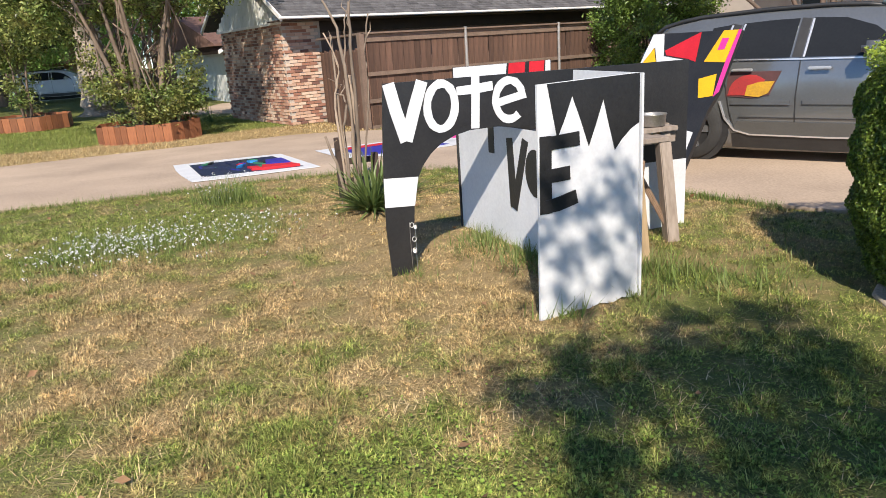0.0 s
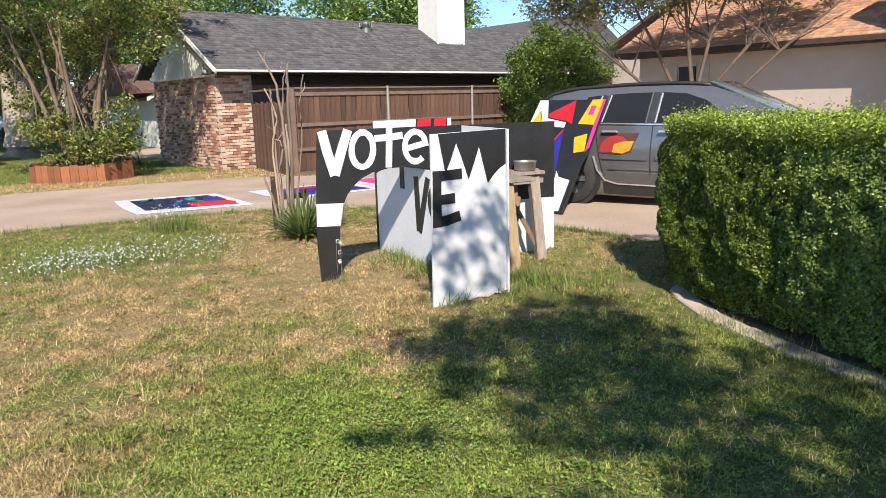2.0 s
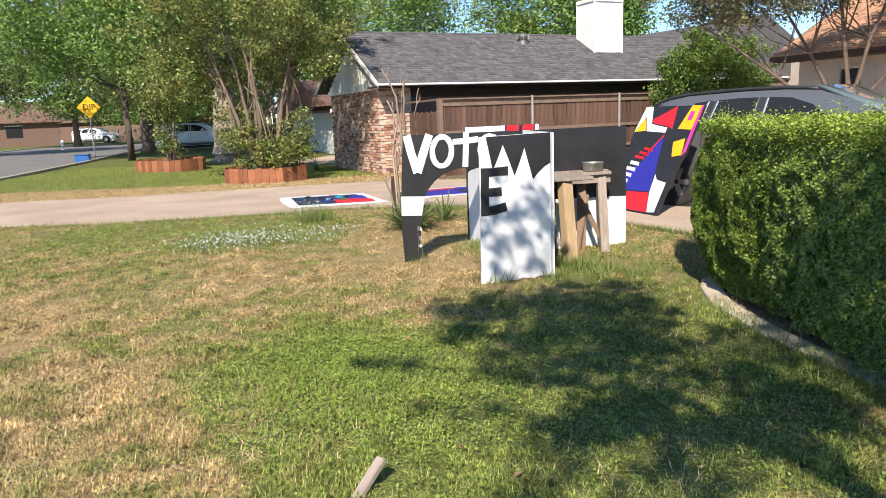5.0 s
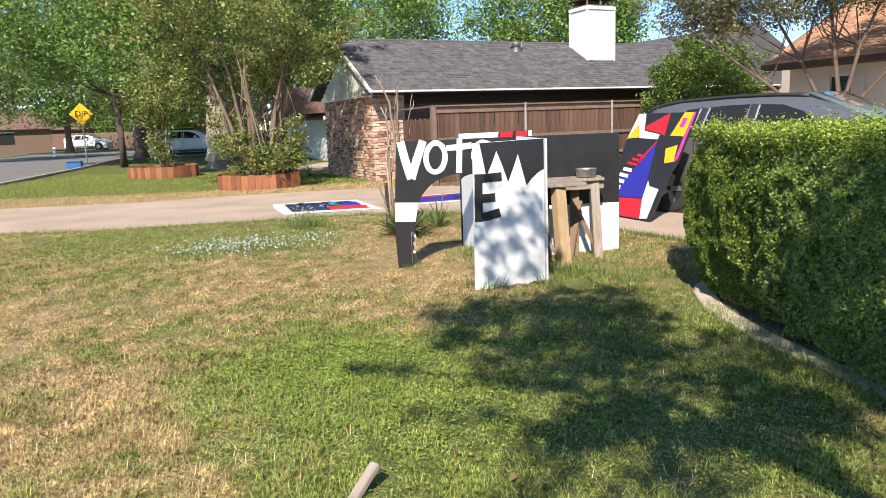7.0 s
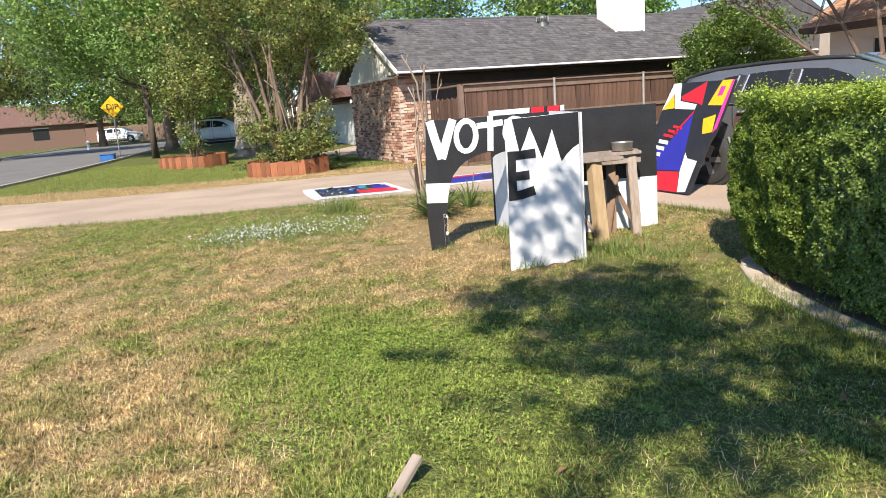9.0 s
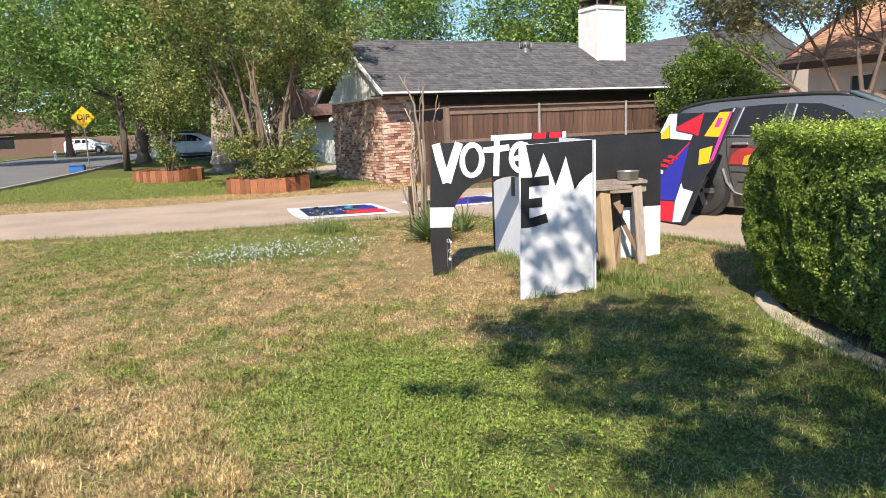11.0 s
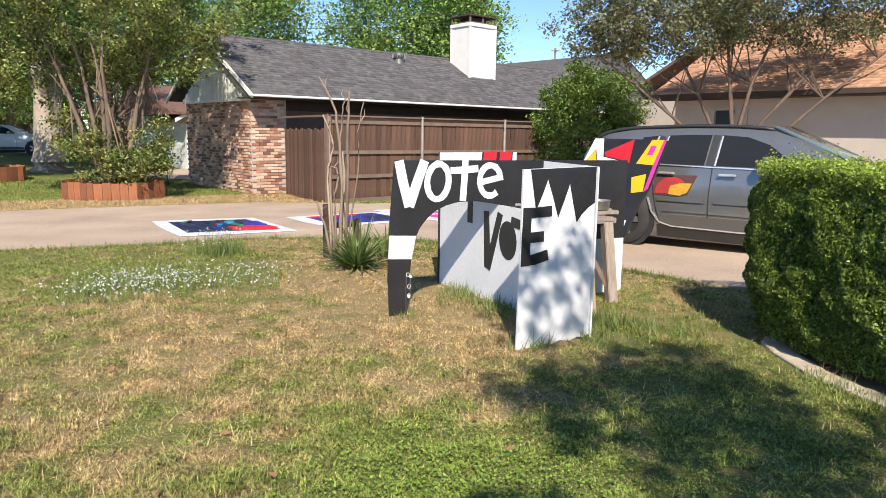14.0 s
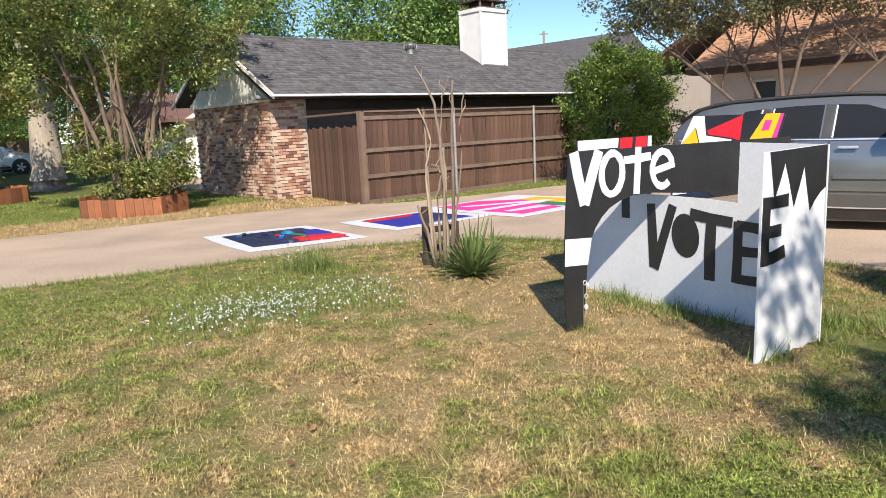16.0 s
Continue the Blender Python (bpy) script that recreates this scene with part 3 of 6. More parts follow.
for x, y in post_legs:
    part("leg", B(x - 0.04, x + 0.04, y - 0.04, y + 0.04, 0, 0.76, bevel=0.005), GREYWOOD, table)
post_between((0.86, -0.24, 0), (0.90, -0.06, 0.765), 0.085, 0.09, GREYWOOD, table)
post_between((0.38, -0.51, 0), (0.36, -0.42, 0.755), 0.11, 0.10, PALEWOOD, table, label="pale split-log leg")
post_between((0.70, -0.04, 0), (0.74, 0.04, 0.765), 0.09, 0.05, BROWNWOOD, table)
post_between((0.72, 0.0, 0.52), (0.86, -0.2, 0.10), 0.05, 0.03, BROWNWOOD, table, "brace")
post_between((0.62, -0.12, 0.0), (0.78, 0.0, 0.56), 0.05, 0.03, BROWNWOOD, table, "brace")
post_between((0.20, -0.42, 0.0), (0.22, -0.40, 0.745), 0.06, 0.06, GREYWOOD, table)
post_between((0.36, -0.48, 0.08), (0.10, -0.30, 0.5), 0.05, 0.03, GREYWOOD, table, "brace")
bowl = solid("metal_bowl", lathe(bmesh.new(), [(0.0, 0.0), (0.088, 0.0), (0.096, 0.006), (0.102, 0.075), (0.108, 0.08), (0.104, 0.084), (0.097, 0.078), (0.09, 0.012), (0.0, 0.01)], 28), GALV, "round galvanized tin pan on the table", "pan", m=pose(1.395, 4.90, 0.801), smooth=True)

# ---- painted board leaning on the car ----
BX, BU = Vector((0.538, -0.843, 0)), Vector((0.3203, 0.2044, 0.9251))
MB = Matrix((BX, BU.cross(BX), BU)).transposed().to_4x4()
MB.translation = Vector((2.0, 7.38, 0.036))
lean = solid("painted_board", slab(bmesh.new(), [(-0.27, -0.0), (0.51, -0.0), (0.589, 0.65), (0.653, 0.831), (0.712, 1.464), (-0.395, 1.472), (-0.483, 1.098), (-0.492, 0.614), (-0.364, 0.226)], -0.02, 0.02), BLACK, "abstract painted plywood board leaning against the car", "board", m=MB)


def patch(ob, pts, material, label="", lift=1, t=0.02, name="painted_patch"):
    return part(name, slab(bmesh.new(), pts, -t - 0.003 * lift, -t + 0.002), material, ob, label)


patch(lean, [(-0.391, 1.468), (-0.244, 1.468), (-0.163, 1.221), (0.17, 1.168), (0.163, 1.098), (-0.218, 1.116), (-0.319, 1.325), (-0.478, 1.098)], WHITE)
patch(lean, [(-0.331, 1.317), (-0.236, 1.124), (-0.462, 1.106)], YELLOW)
patch(lean, [(0.241, 1.464), (0.272, 1.151), (0.164, 1.186), (-0.132, 1.23), (-0.166, 1.282)], RED)
patch(lean, [(0.508, 1.464), (0.674, 1.464), (0.626, 1.142), (0.377, 1.151)], YELLOW)
patch(lean, [(0.518, 1.386), (0.595, 1.386), (0.579, 1.273), (0.5, 1.265)], PINK, lift=2)
patch(lean, [(0.679, 1.464), (0.71, 1.464), (0.656, 0.848), (0.607, 0.795), (0.63, 1.142)], PINK)
patch(lean, [(0.376, 0.974), (0.572, 1.027), (0.599, 0.804), (0.437, 0.776)], YELLOW)
patch(lean, [(0.163, 1.062), (0.224, 0.532), (0.237, 0.292), (-0.334, 0.268), (-0.447, 0.522), (-0.145, 0.632)], BLUE)
patch(lean, [(-0.317, 0.254), (0.229, 0.277), (0.308, 0.012), (-0.257, 0.012)], RED)
patch(lean, [(0.244, 0.532), (0.305, 0.458), (0.496, 0.43), (0.456, 0.028), (0.318, 0.012), (0.245, 0.282)], WHITE)
patch(lean, [(0.156, 1.071), (0.181, 1.071), (-0.064, 0.759), (-0.099, 0.776)], RED, lift=2)
for k in range(3):
    patch(lean, [(-0.287 + k * 0.073, 0.739 + 0.058 * k), (-0.084 + k * 0.062, 0.715 + 0.058 * k), (-0.09 + k * 0.062, 0.752 + 0.058 * k), (-0.287 + k * 0.073, 0.777 + 0.058 * k)], RED, lift=2)
for k in range(4):
    patch(lean, [(-0.458 + k * 0.04, 0.394 + 0.083 * k), (-0.268 + k * 0.04, 0.375 + 0.083 * k), (-0.275 + k * 0.04, 0.427 + 0.083 * k), (-0.458 + k * 0.04, 0.446 + 0.083 * k)], WHITE, lift=2)

# ---- banners lying on the drive ----


def settle(bm):
    """Lay a flat piece on the falling drive."""
    for v in bm.verts:
        v.co.z += gz(v.co.x, v.co.y)
    return bm


def banner(pts, inner, label):
    bm = bmesh.new()
    plate(bm, pts, 0.034, 0.042)
    settle(bm)
    ob = solid("painted_banner", bm, WHITE, label, "banner", "painted banners on the drive")
    for k, (poly, material) in enumerate(inner):
        part("painted_patch", settle(plate(bmesh.new(), poly, 0.041, 0.046 + 0.0012 * k)), material, ob)
    return ob


def quad_map(c):
    a, b, d, e = [Vector(p) for p in c]
    return lambda s, t: tuple((a * (1 - s) + b * s) * (1 - t) + (e * (1 - s) + d * s) * t)


c1 = [(-4.16, 10.08), (-3.22, 8.3), (-1.78, 8.98), (-2.74, 10.77)]
q = quad_map(c1)
rim = [q(s, -0.03 * math.sin(3.1 * s)) for s in (0, 0.3, 0.6, 1)] + [q(1.02, 0.5)] + [q(s, 1) for s in (1, 0.5, 0)] + [q(-0.03, 0.5)]
pr = random.Random(14)
bits = [([q(0.13, 0.12), q(0.86, 0.1), q(0.9, 0.9), q(0.12, 0.88)], NAVY)]
for k in range(26):
    s, t, w, h = pr.uniform(0.17, 0.72), pr.uniform(0.15, 0.72), pr.uniform(0.04, 0.14), pr.uniform(0.03, 0.1)
    sk = pr.uniform(-0.05, 0.05)
    bits.append(([q(s, t), q(s + w, t + sk), q(s + w + sk, t + h + sk), q(s + sk, t + h)], pr.choice([BLUE, BLUE, CYAN, GREENP, NAVY, BLACK, GREENP, RED])))
bits.append(([q(0.7, 0.62), q(0.88, 0.56), q(0.88, 0.88), q(0.76, 0.85)], RED))
bits.append(([q(0.45, 0.72), q(0.66, 0.66), q(0.7, 0.86), q(0.42, 0.87)], BLUE))
banner(rim, bits, "white banner painted in navy, blue, green and red")
c2_ = [(-2.22, 10.9), (-1.37, 9.52), (0.22, 10.71), (-0.67, 12.07)]
q = quad_map(c2_)
banner([q(0, 0), q(0.5, -0.03), q(1, 0), q(1.02, 0.5), q(1, 1), q(0.5, 1.02), q(0, 1)], [([q(0.12, 0.15), q(0.88, 0.1), q(0.9, 0.85), q(0.1, 0.88)], BLUE), ([q(0.12, 0.16), q(0.3, 0.14), q(0.28, 0.6), q(0.12, 0.7)], RED), ([q(0.4, 0.6), q(0.75, 0.5), q(0.8, 0.8), q(0.4, 0.84)], NAVY)], "white-bordered banner painted royal blue and red")
c3 = [(-0.78, 12.4), (0.57, 10.2), (2.76, 12.01), (1.34, 14.33)]
q = quad_map(c3)
banner([q(0, 0), q(0.5, -0.03), q(1, 0), q(1.02, 0.5), q(1, 1), q(0.5, 1.02), q(0, 1)], [([q(0.06, 0.1), q(0.45, 0.06), q(0.5, 0.9), q(0.05, 0.5)], PINK), ([q(0.55, 0.08), q(0.92, 0.1), q(0.9, 0.5), q(0.58, 0.6)], PINK), ([q(0.3, 0.72), q(0.7, 0.7), q(0.8, 0.92), q(0.3, 0.93)], YELLOW), ([q(0.2, 0.2), q(0.26, 0.2), q(0.6, 0.8), q(0.5, 0.8)], WHITE), ([q(0.62, 0.55), q(0.9, 0.55), q(0.9, 0.68), q(0.6, 0.7)], GREENP), ([q(0.7, 0.15), q(0.76, 0.15), q(0.8, 0.5), q(0.7, 0.5)], WHITE)], "white banner painted in hot pink, yellow and green")


# ---- cars ----
def lerp_profile(prof, x):
    for (x0, *a), (x1, *b) in zip(prof, prof[1:]):
        if x <= x1:
            f = max(0.0, (x - x0) / (x1 - x0))
            return [p + (q - p) * f for p, q in zip(a, b)]
    return list(prof[-1][1:])


# x, roof or bonnet height, underside height, side tuck
WAGON = [(-1.0, 0.72, 0.42, 0.46), (-0.97, 1.02, 0.36, 0.36), (-0.88, 1.22, 0.33, 0.22), (-0.72, 1.42, 0.30, 0.12), (-0.45, 1.545, 0.27, 0.05), (0.0, 1.60, 0.25, 0.0), (0.7, 1.635, 0.23, 0.0), (1.3, 1.635, 0.23, 0.0), (1.6, 1.60, 0.23, 0.0), (1.95, 1.42, 0.23, 0.0), (2.45, 1.12, 0.24, 0.01), (2.7, 1.04, 0.25, 0.02), (3.1, 0.98, 0.25, 0.05), (3.45, 0.88, 0.27, 0.14), (3.6, 0.74, 0.32, 0.28), (3.63, 0.55, 0.40, 0.40)]
WAGON = [(x * 0.8 if x < 0 else x + (0.12 if 1.5 < x < 2.6 else 0.0), 1.08 + (top - 1.08) * 0.87 if top > 1.08 else top, low - 0.12, tuck) for x, top, low, tuck in WAGON]
CAR_W = 1.9


def side_y(z, roof, tuck):
    """How far in from the widest line the side lies at height z."""
    belt = 1.08
    if z <= 0.55:
        return tuck + 0.05 * ((0.55 - z) / 0.3) ** 2
    if z <= belt:
        return tuck + 0.035 * ((z - 0.55) / (belt - 0.55)) ** 2
    return tuck + 0.035 + 0.36 * (z - belt) / 0.55 * 0.75


def car_body(bm):
    stations = []
    xs = sorted({round(a[0], 3) for a in WAGON} | {round(-0.7 + 0.15 * i, 3) for i in range(28)})
    for x in xs:
        roof, low, tuck = lerp_profile(WAGON, x)
        zs = [low, low + 0.1, 0.5 * low + 0.28, 0.55, 0.8, min(1.08, roof - 0.05)]
        top = roof - 0.05
        zs += [min(1.08, top) + (top - min(1.08, top)) * f for f in (0.33, 0.66, 1.0)]
        near = [(side_y(z, roof, tuck), z) for z in zs]
        y_end = near[-1][0]
        near += [(y_end + 0.08, roof - 0.012), (y_end + 0.25, roof + 0.004), (CAR_W / 2, roof + 0.012)]
        sec = [(x, y, z) for y, z in near] + [(x, CAR_W - y, z) for y, z in near[-2::-1]]
        stations.append([bm.verts.new(p) for p in sec])
    for a, b in zip(stations, stations[1:]):
        for k in range(len(a)):
            bm.faces.new((a[k], a[(k + 1) % len(a)], b[(k + 1) % len(a)], b[k]))
    bm.faces.new(stations[0])
    bm.faces.new(stations[-1])
    return bm


def on_side(pts, lift=0.006, depth=0.004):
    """A thin piece following the near side: outline of (x, z)."""
    bm = bmesh.new()

    def yy(x, z):
        roof, low, tuck = lerp_profile(WAGON, x)
        return side_y(z, roof, tuck)
    f = [bm.verts.new((x, yy(x, z) - lift, z)) for x, z in pts]
    b = [bm.verts.new((x, yy(x, z) + depth, z)) for x, z in pts]
    n = len(pts)
    bm.faces.new(f)
    bm.faces.new(b[::-1])
    for i in range(n):
        bm.faces.new((f[i], b[i], b[(i + 1) % n], f[(i + 1) % n]))
    return bm


def strip(pts, w):
    """A (x, z) band of width w along points."""
    out = []
    P = [Vector(p) for p in pts]
    L, R = [], []
    for i in range(len(P)):
        d = (P[min(i + 1, len(P) - 1)] - P[max(i - 1, 0)]).normalized()
        nrm = Vector((-d.y, d.x)) * w / 2
        L.append(tuple(P[i] + nrm))
        R.append(tuple(P[i] - nrm))
    return L + R[::-1]


def side_line(pts, w, lift):
    """A narrow raised line that follows the curve of the near side."""
    P = []
    for a, b in zip(pts, pts[1:]):
        P += [Vector(a).lerp(Vector(b), k / 6) for k in range(6)]
    P.append(Vector(pts[-1]))
    bm = bmesh.new()
    rows = []
    for i, p in enumerate(P):
        d = (P[min(i + 1, len(P) - 1)] - P[max(i - 1, 0)]).normalized()
        q = Vector((-d.y, d.x)) * w / 2
        row = []
        for e, h in ((p + q, -0.004), (p + q, lift), (p - q, lift), (p - q, -0.004)):
            roof, low, tuck = lerp_profile(WAGON, e.x)
            row.append(bm.verts.new((e.x, side_y(e.y, roof, tuck) - h, e.y)))
        rows.append(row)
    for a, b in zip(rows, rows[1:]):
        for k in range(4):
            bm.faces.new((a[k], a[(k + 1) % 4], b[(k + 1) % 4], b[k]))
    bm.faces.new(rows[0])
    bm.faces.new(rows[-1][::-1])
    return bm


def mirror_y(bm):
    for v in bm.verts:
        v.co.y = CAR_W - v.co.y
    return bm


def wheel_at(parent, x, y, r, flip):
    w = 0.22
    s = -1 if flip else 1
    bm = lathe(bmesh.new(), [(r * 0.62, 0.0), (r * 0.93, 0.0), (r, 0.03), (r, w - 0.03), (r * 0.93, w), (r * 0.62, w)], 32, pose(x, y, r, 90 * -s))
    wh = part("wheel", bm, TYRE, parent, "black rubber tyre", True)
    bm = lathe(bmesh.new(), [(0.0, 0.03), (0.06, 0.028), (r * 0.58, 0.05), (r * 0.64, 0.012), (r * 0.64, 0.1), (0.0, 0.1)], 32, pose(x, y, r, 90 * -s))
    part("rim", bm, BLACKPLASTIC, wh, "dark wheel well", True)
    bm = bmesh.new()
    for k in range(5):
        a = k * 72
        box(bm, 0.03, r * 0.62, -0.035, 0.035, -0.008, 0.03, m=pose(x, y, r, 90 * -s) @ pose(0, 0, 0.03, 0, 0, a))
    part("spokes", bm, ALLOY, wh, "silver alloy spokes")


def car(m, paint, label, group="", decal=False):
    ob = thing("car", m, label, "car", group)
    body = part("body", car_body(bmesh.new()), paint, ob, smooth=True)
    wins = [[(-0.60, 1.10), (-0.40, 1.26), (-0.1, 1.37), (0.33, 1.42), (0.24, 1.08)], [(0.38, 1.08), (0.46, 1.425), (0.75, 1.44), (1.0, 1.44), (0.965, 1.07)], [(1.095, 1.07), (1.13, 1.44), (1.42, 1.42), (1.68, 1.33), (1.97, 1.11), (1.94, 1.06)]]
    for pts in wins:
        part("window", on_side(pts), CARGLASS, body, "dark tinted glass")
        part("window", mirror_y(on_side(pts)), CARGLASS, body, "dark tinted glass")
    part("pillar", on_side(strip([(0.31, 1.075), (0.39, 1.42)], 0.11), 0.005), BLACKPLASTIC, body)
    for pts in ([(0.27, 1.09), (0.35, 1.415)], [(0.40, 1.08), (0.475, 1.42)], [(1.095, 1.07), (1.13, 1.43)]):
        part("chrome_trim", on_side(strip(pts, 0.018), 0.011), CHROME, body)
    part("pillar", on_side(strip([(1.03, 1.07), (1.065, 1.44)], 0.09), 0.005), BLACKPLASTIC, body)
    part("belt_trim", on_side(strip([(-0.62, 1.075), (0.2, 1.06), (1.0, 1.05), (1.88, 1.04)], 0.014), 0.012), CHROME, body)
    part("cladding", on_side([(0.42, 0.30), (0.50, 0.43), (1.2, 0.42), (2.3, 0.41), (2.36, 0.30), (1.4, 0.28)], 0.012), CARDARK, body, "grey lower cladding")
    part("sill", on_side([(0.43, 0.14), (0.43, 0.295), (1.4, 0.275), (2.36, 0.295), (2.36, 0.14), (1.4, 0.12)], 0.008), BLACKPLASTIC, body, "black sill")
    part("cladding", on_side([(-0.77, 0.42), (-0.75, 0.58), (-0.45, 0.57), (-0.42, 0.36)], 0.012), CARDARK, body, "grey bumper side")
    for a, b in ((0.42, 1.0), (1.12, 2.0)):
        part("side_moulding", side_line([(a, 0.63), (b, 0.625)], 0.05, 0.018), CARPAINT if paint is CARPAINT else paint, body)
    for pts in ([(1.06, 0.30), (1.05, 0.7), (1.07, 1.10)], [(0.46, 0.34), (0.40, 0.55), (0.34, 0.85), (0.33, 1.07)], [(2.0, 0.32), (2.02, 0.7), (1.95, 1.08)], [(0.5, 0.47), (1.2, 0.46), (2.2, 0.45)]):
        part("seam", side_line(pts, 0.009, 0.005), BLACKPLASTIC, body)
    part("sill_trim", side_line([(0.30, 0.64), (0.36, 0.46), (0.46, 0.33), (0.62, 0.285), (1.4, 0.27), (2.36, 0.28)], 0.016, 0.02), CHROME, body, "bright trim line along the sill")
    for x in (0.42, 1.15):
        hd = part("handle", B(x, x + 0.21, -0.035, -0.005, 0.945, 0.975, bevel=0.008), CHROME, body, "chrome door handle")
    mir = part("mirror", B(1.62, 1.80, -0.22, 0.0, 1.06, 1.20, bevel=0.04), CARPAINT if paint is CARPAINT else paint, body, smooth=True)
    for flip in (False, True):
        yrail = 0.27 if not flip else CAR_W - 0.27
        line = [(-0.62 + 0.2 * k, yrail, lerp_profile(WAGON, -0.62 + 0.2 * k)[0] - 0.012) for k in range(13)]
        part("roof_rail", tube(bmesh.new(), line, [0.022] * 13, 8), BLACKPLASTIC, body, "dark roof rail", True)
    bm = bmesh.new()
    cols = []
    for k in range(9):
        y = 0.24 + (CAR_W - 0.48) * k / 8
        bow = 0.12 * (1 - ((y - CAR_W / 2) / 0.71) ** 2)
        ends = (Vector((1.70 + bow, y, lerp_profile(WAGON, 1.70)[0] + 0.012)), Vector((2.50 + bow, 0.9 * (y - CAR_W / 2) + CAR_W / 2, lerp_profile(WAGON, 2.50)[0] + 0.03)))
        cols.append([bm.verts.new(p + Vector((0, 0, h))) for h in (0.012, -0.02) for p in ends])
    for a, b in zip(cols, cols[1:]):
        for p, q in ((0, 1), (1, 3), (3, 2), (2, 0)):
            bm.faces.new((a[p], b[p], b[q], a[q]))
    bm.faces.new((cols[0][0], cols[0][1], cols[0][3], cols[0][2]))
    bm.faces.new((cols[-1][0], cols[-1][2], cols[-1][3], cols[-1][1]))
    part("windscreen", bm, SCREENGLASS, body, "raked windscreen", True)
    for flip in (False, True):
        y0, y1 = (0.22, 0.5) if not flip else (CAR_W - 0.5, CAR_W - 0.22)
        part("tail_light", B(-0.80, -0.70, y0, y1, 0.8, 1.0, bevel=0.02), RED, body)
        part("headlight", B(3.42, 3.57, y0, y1, 0.66, 0.80, bevel=0.03), CHROME, body)
    for x in (0.0, 2.75):
        part("wheel_arch", lathe(bmesh.new(), [(0.0, 0.0), (0.40, 0.0), (0.40, 0.05), (0.0, 0.05)], 32, pose(x, 0.058, 0.35, 90)), BLACKPLASTIC, body, "black wheel opening")
        wheel_at(ob, x, -0.03, 0.34, False)
        wheel_at(ob, x, CAR_W + 0.03, 0.34, True)
    if decal:
        dark, red, yel = mat("decal_dark", (0.10, 0.04, 0.04), (0.07, 0.03, 0.03)), mat("decal_red", (0.45, 0.03, 0.03), (0.25, 0.03, 0.03), 5.0, 0.6), mat("decal_yellow", (0.62, 0.36, 0.02), (0.40, 0.22, 0.03), 5.0, 0.6)
        part("decal", on_side([(0.36, 0.69), (0.62, 0.67), (0.80, 0.70), (0.90, 0.94), (0.38, 0.94)], 0.007), dark, body, "painted dark patch on the door")
        part("decal", on_side([(0.38, 0.70)] + [(0.60 - 0.21 * math.cos(radians(a)), 0.72 + 0.19 * math.sin(radians(a))) for a in range(0, 150, 15)] + [(0.70, 0.70)], 0.011), red, body, "red painted arc")
        part("decal", on_side([(0.56, 0.695), (0.70, 0.68), (0.79, 0.72), (0.845, 0.84), (0.70, 0.835), (0.58, 0.80)], 0.015), yel, body, "yellow painted patch")
    return ob


CA, CN = Vector((0.79, -0.613)), Vector((-0.613, -0.79))
o = CA * -2.75 + CN * -7.86
car(frame2(o.x, o.y, CA.x, CA.y, 0.028), CARPAINT, "dusty silver-grey crossover wagon with a painted door", decal=True)

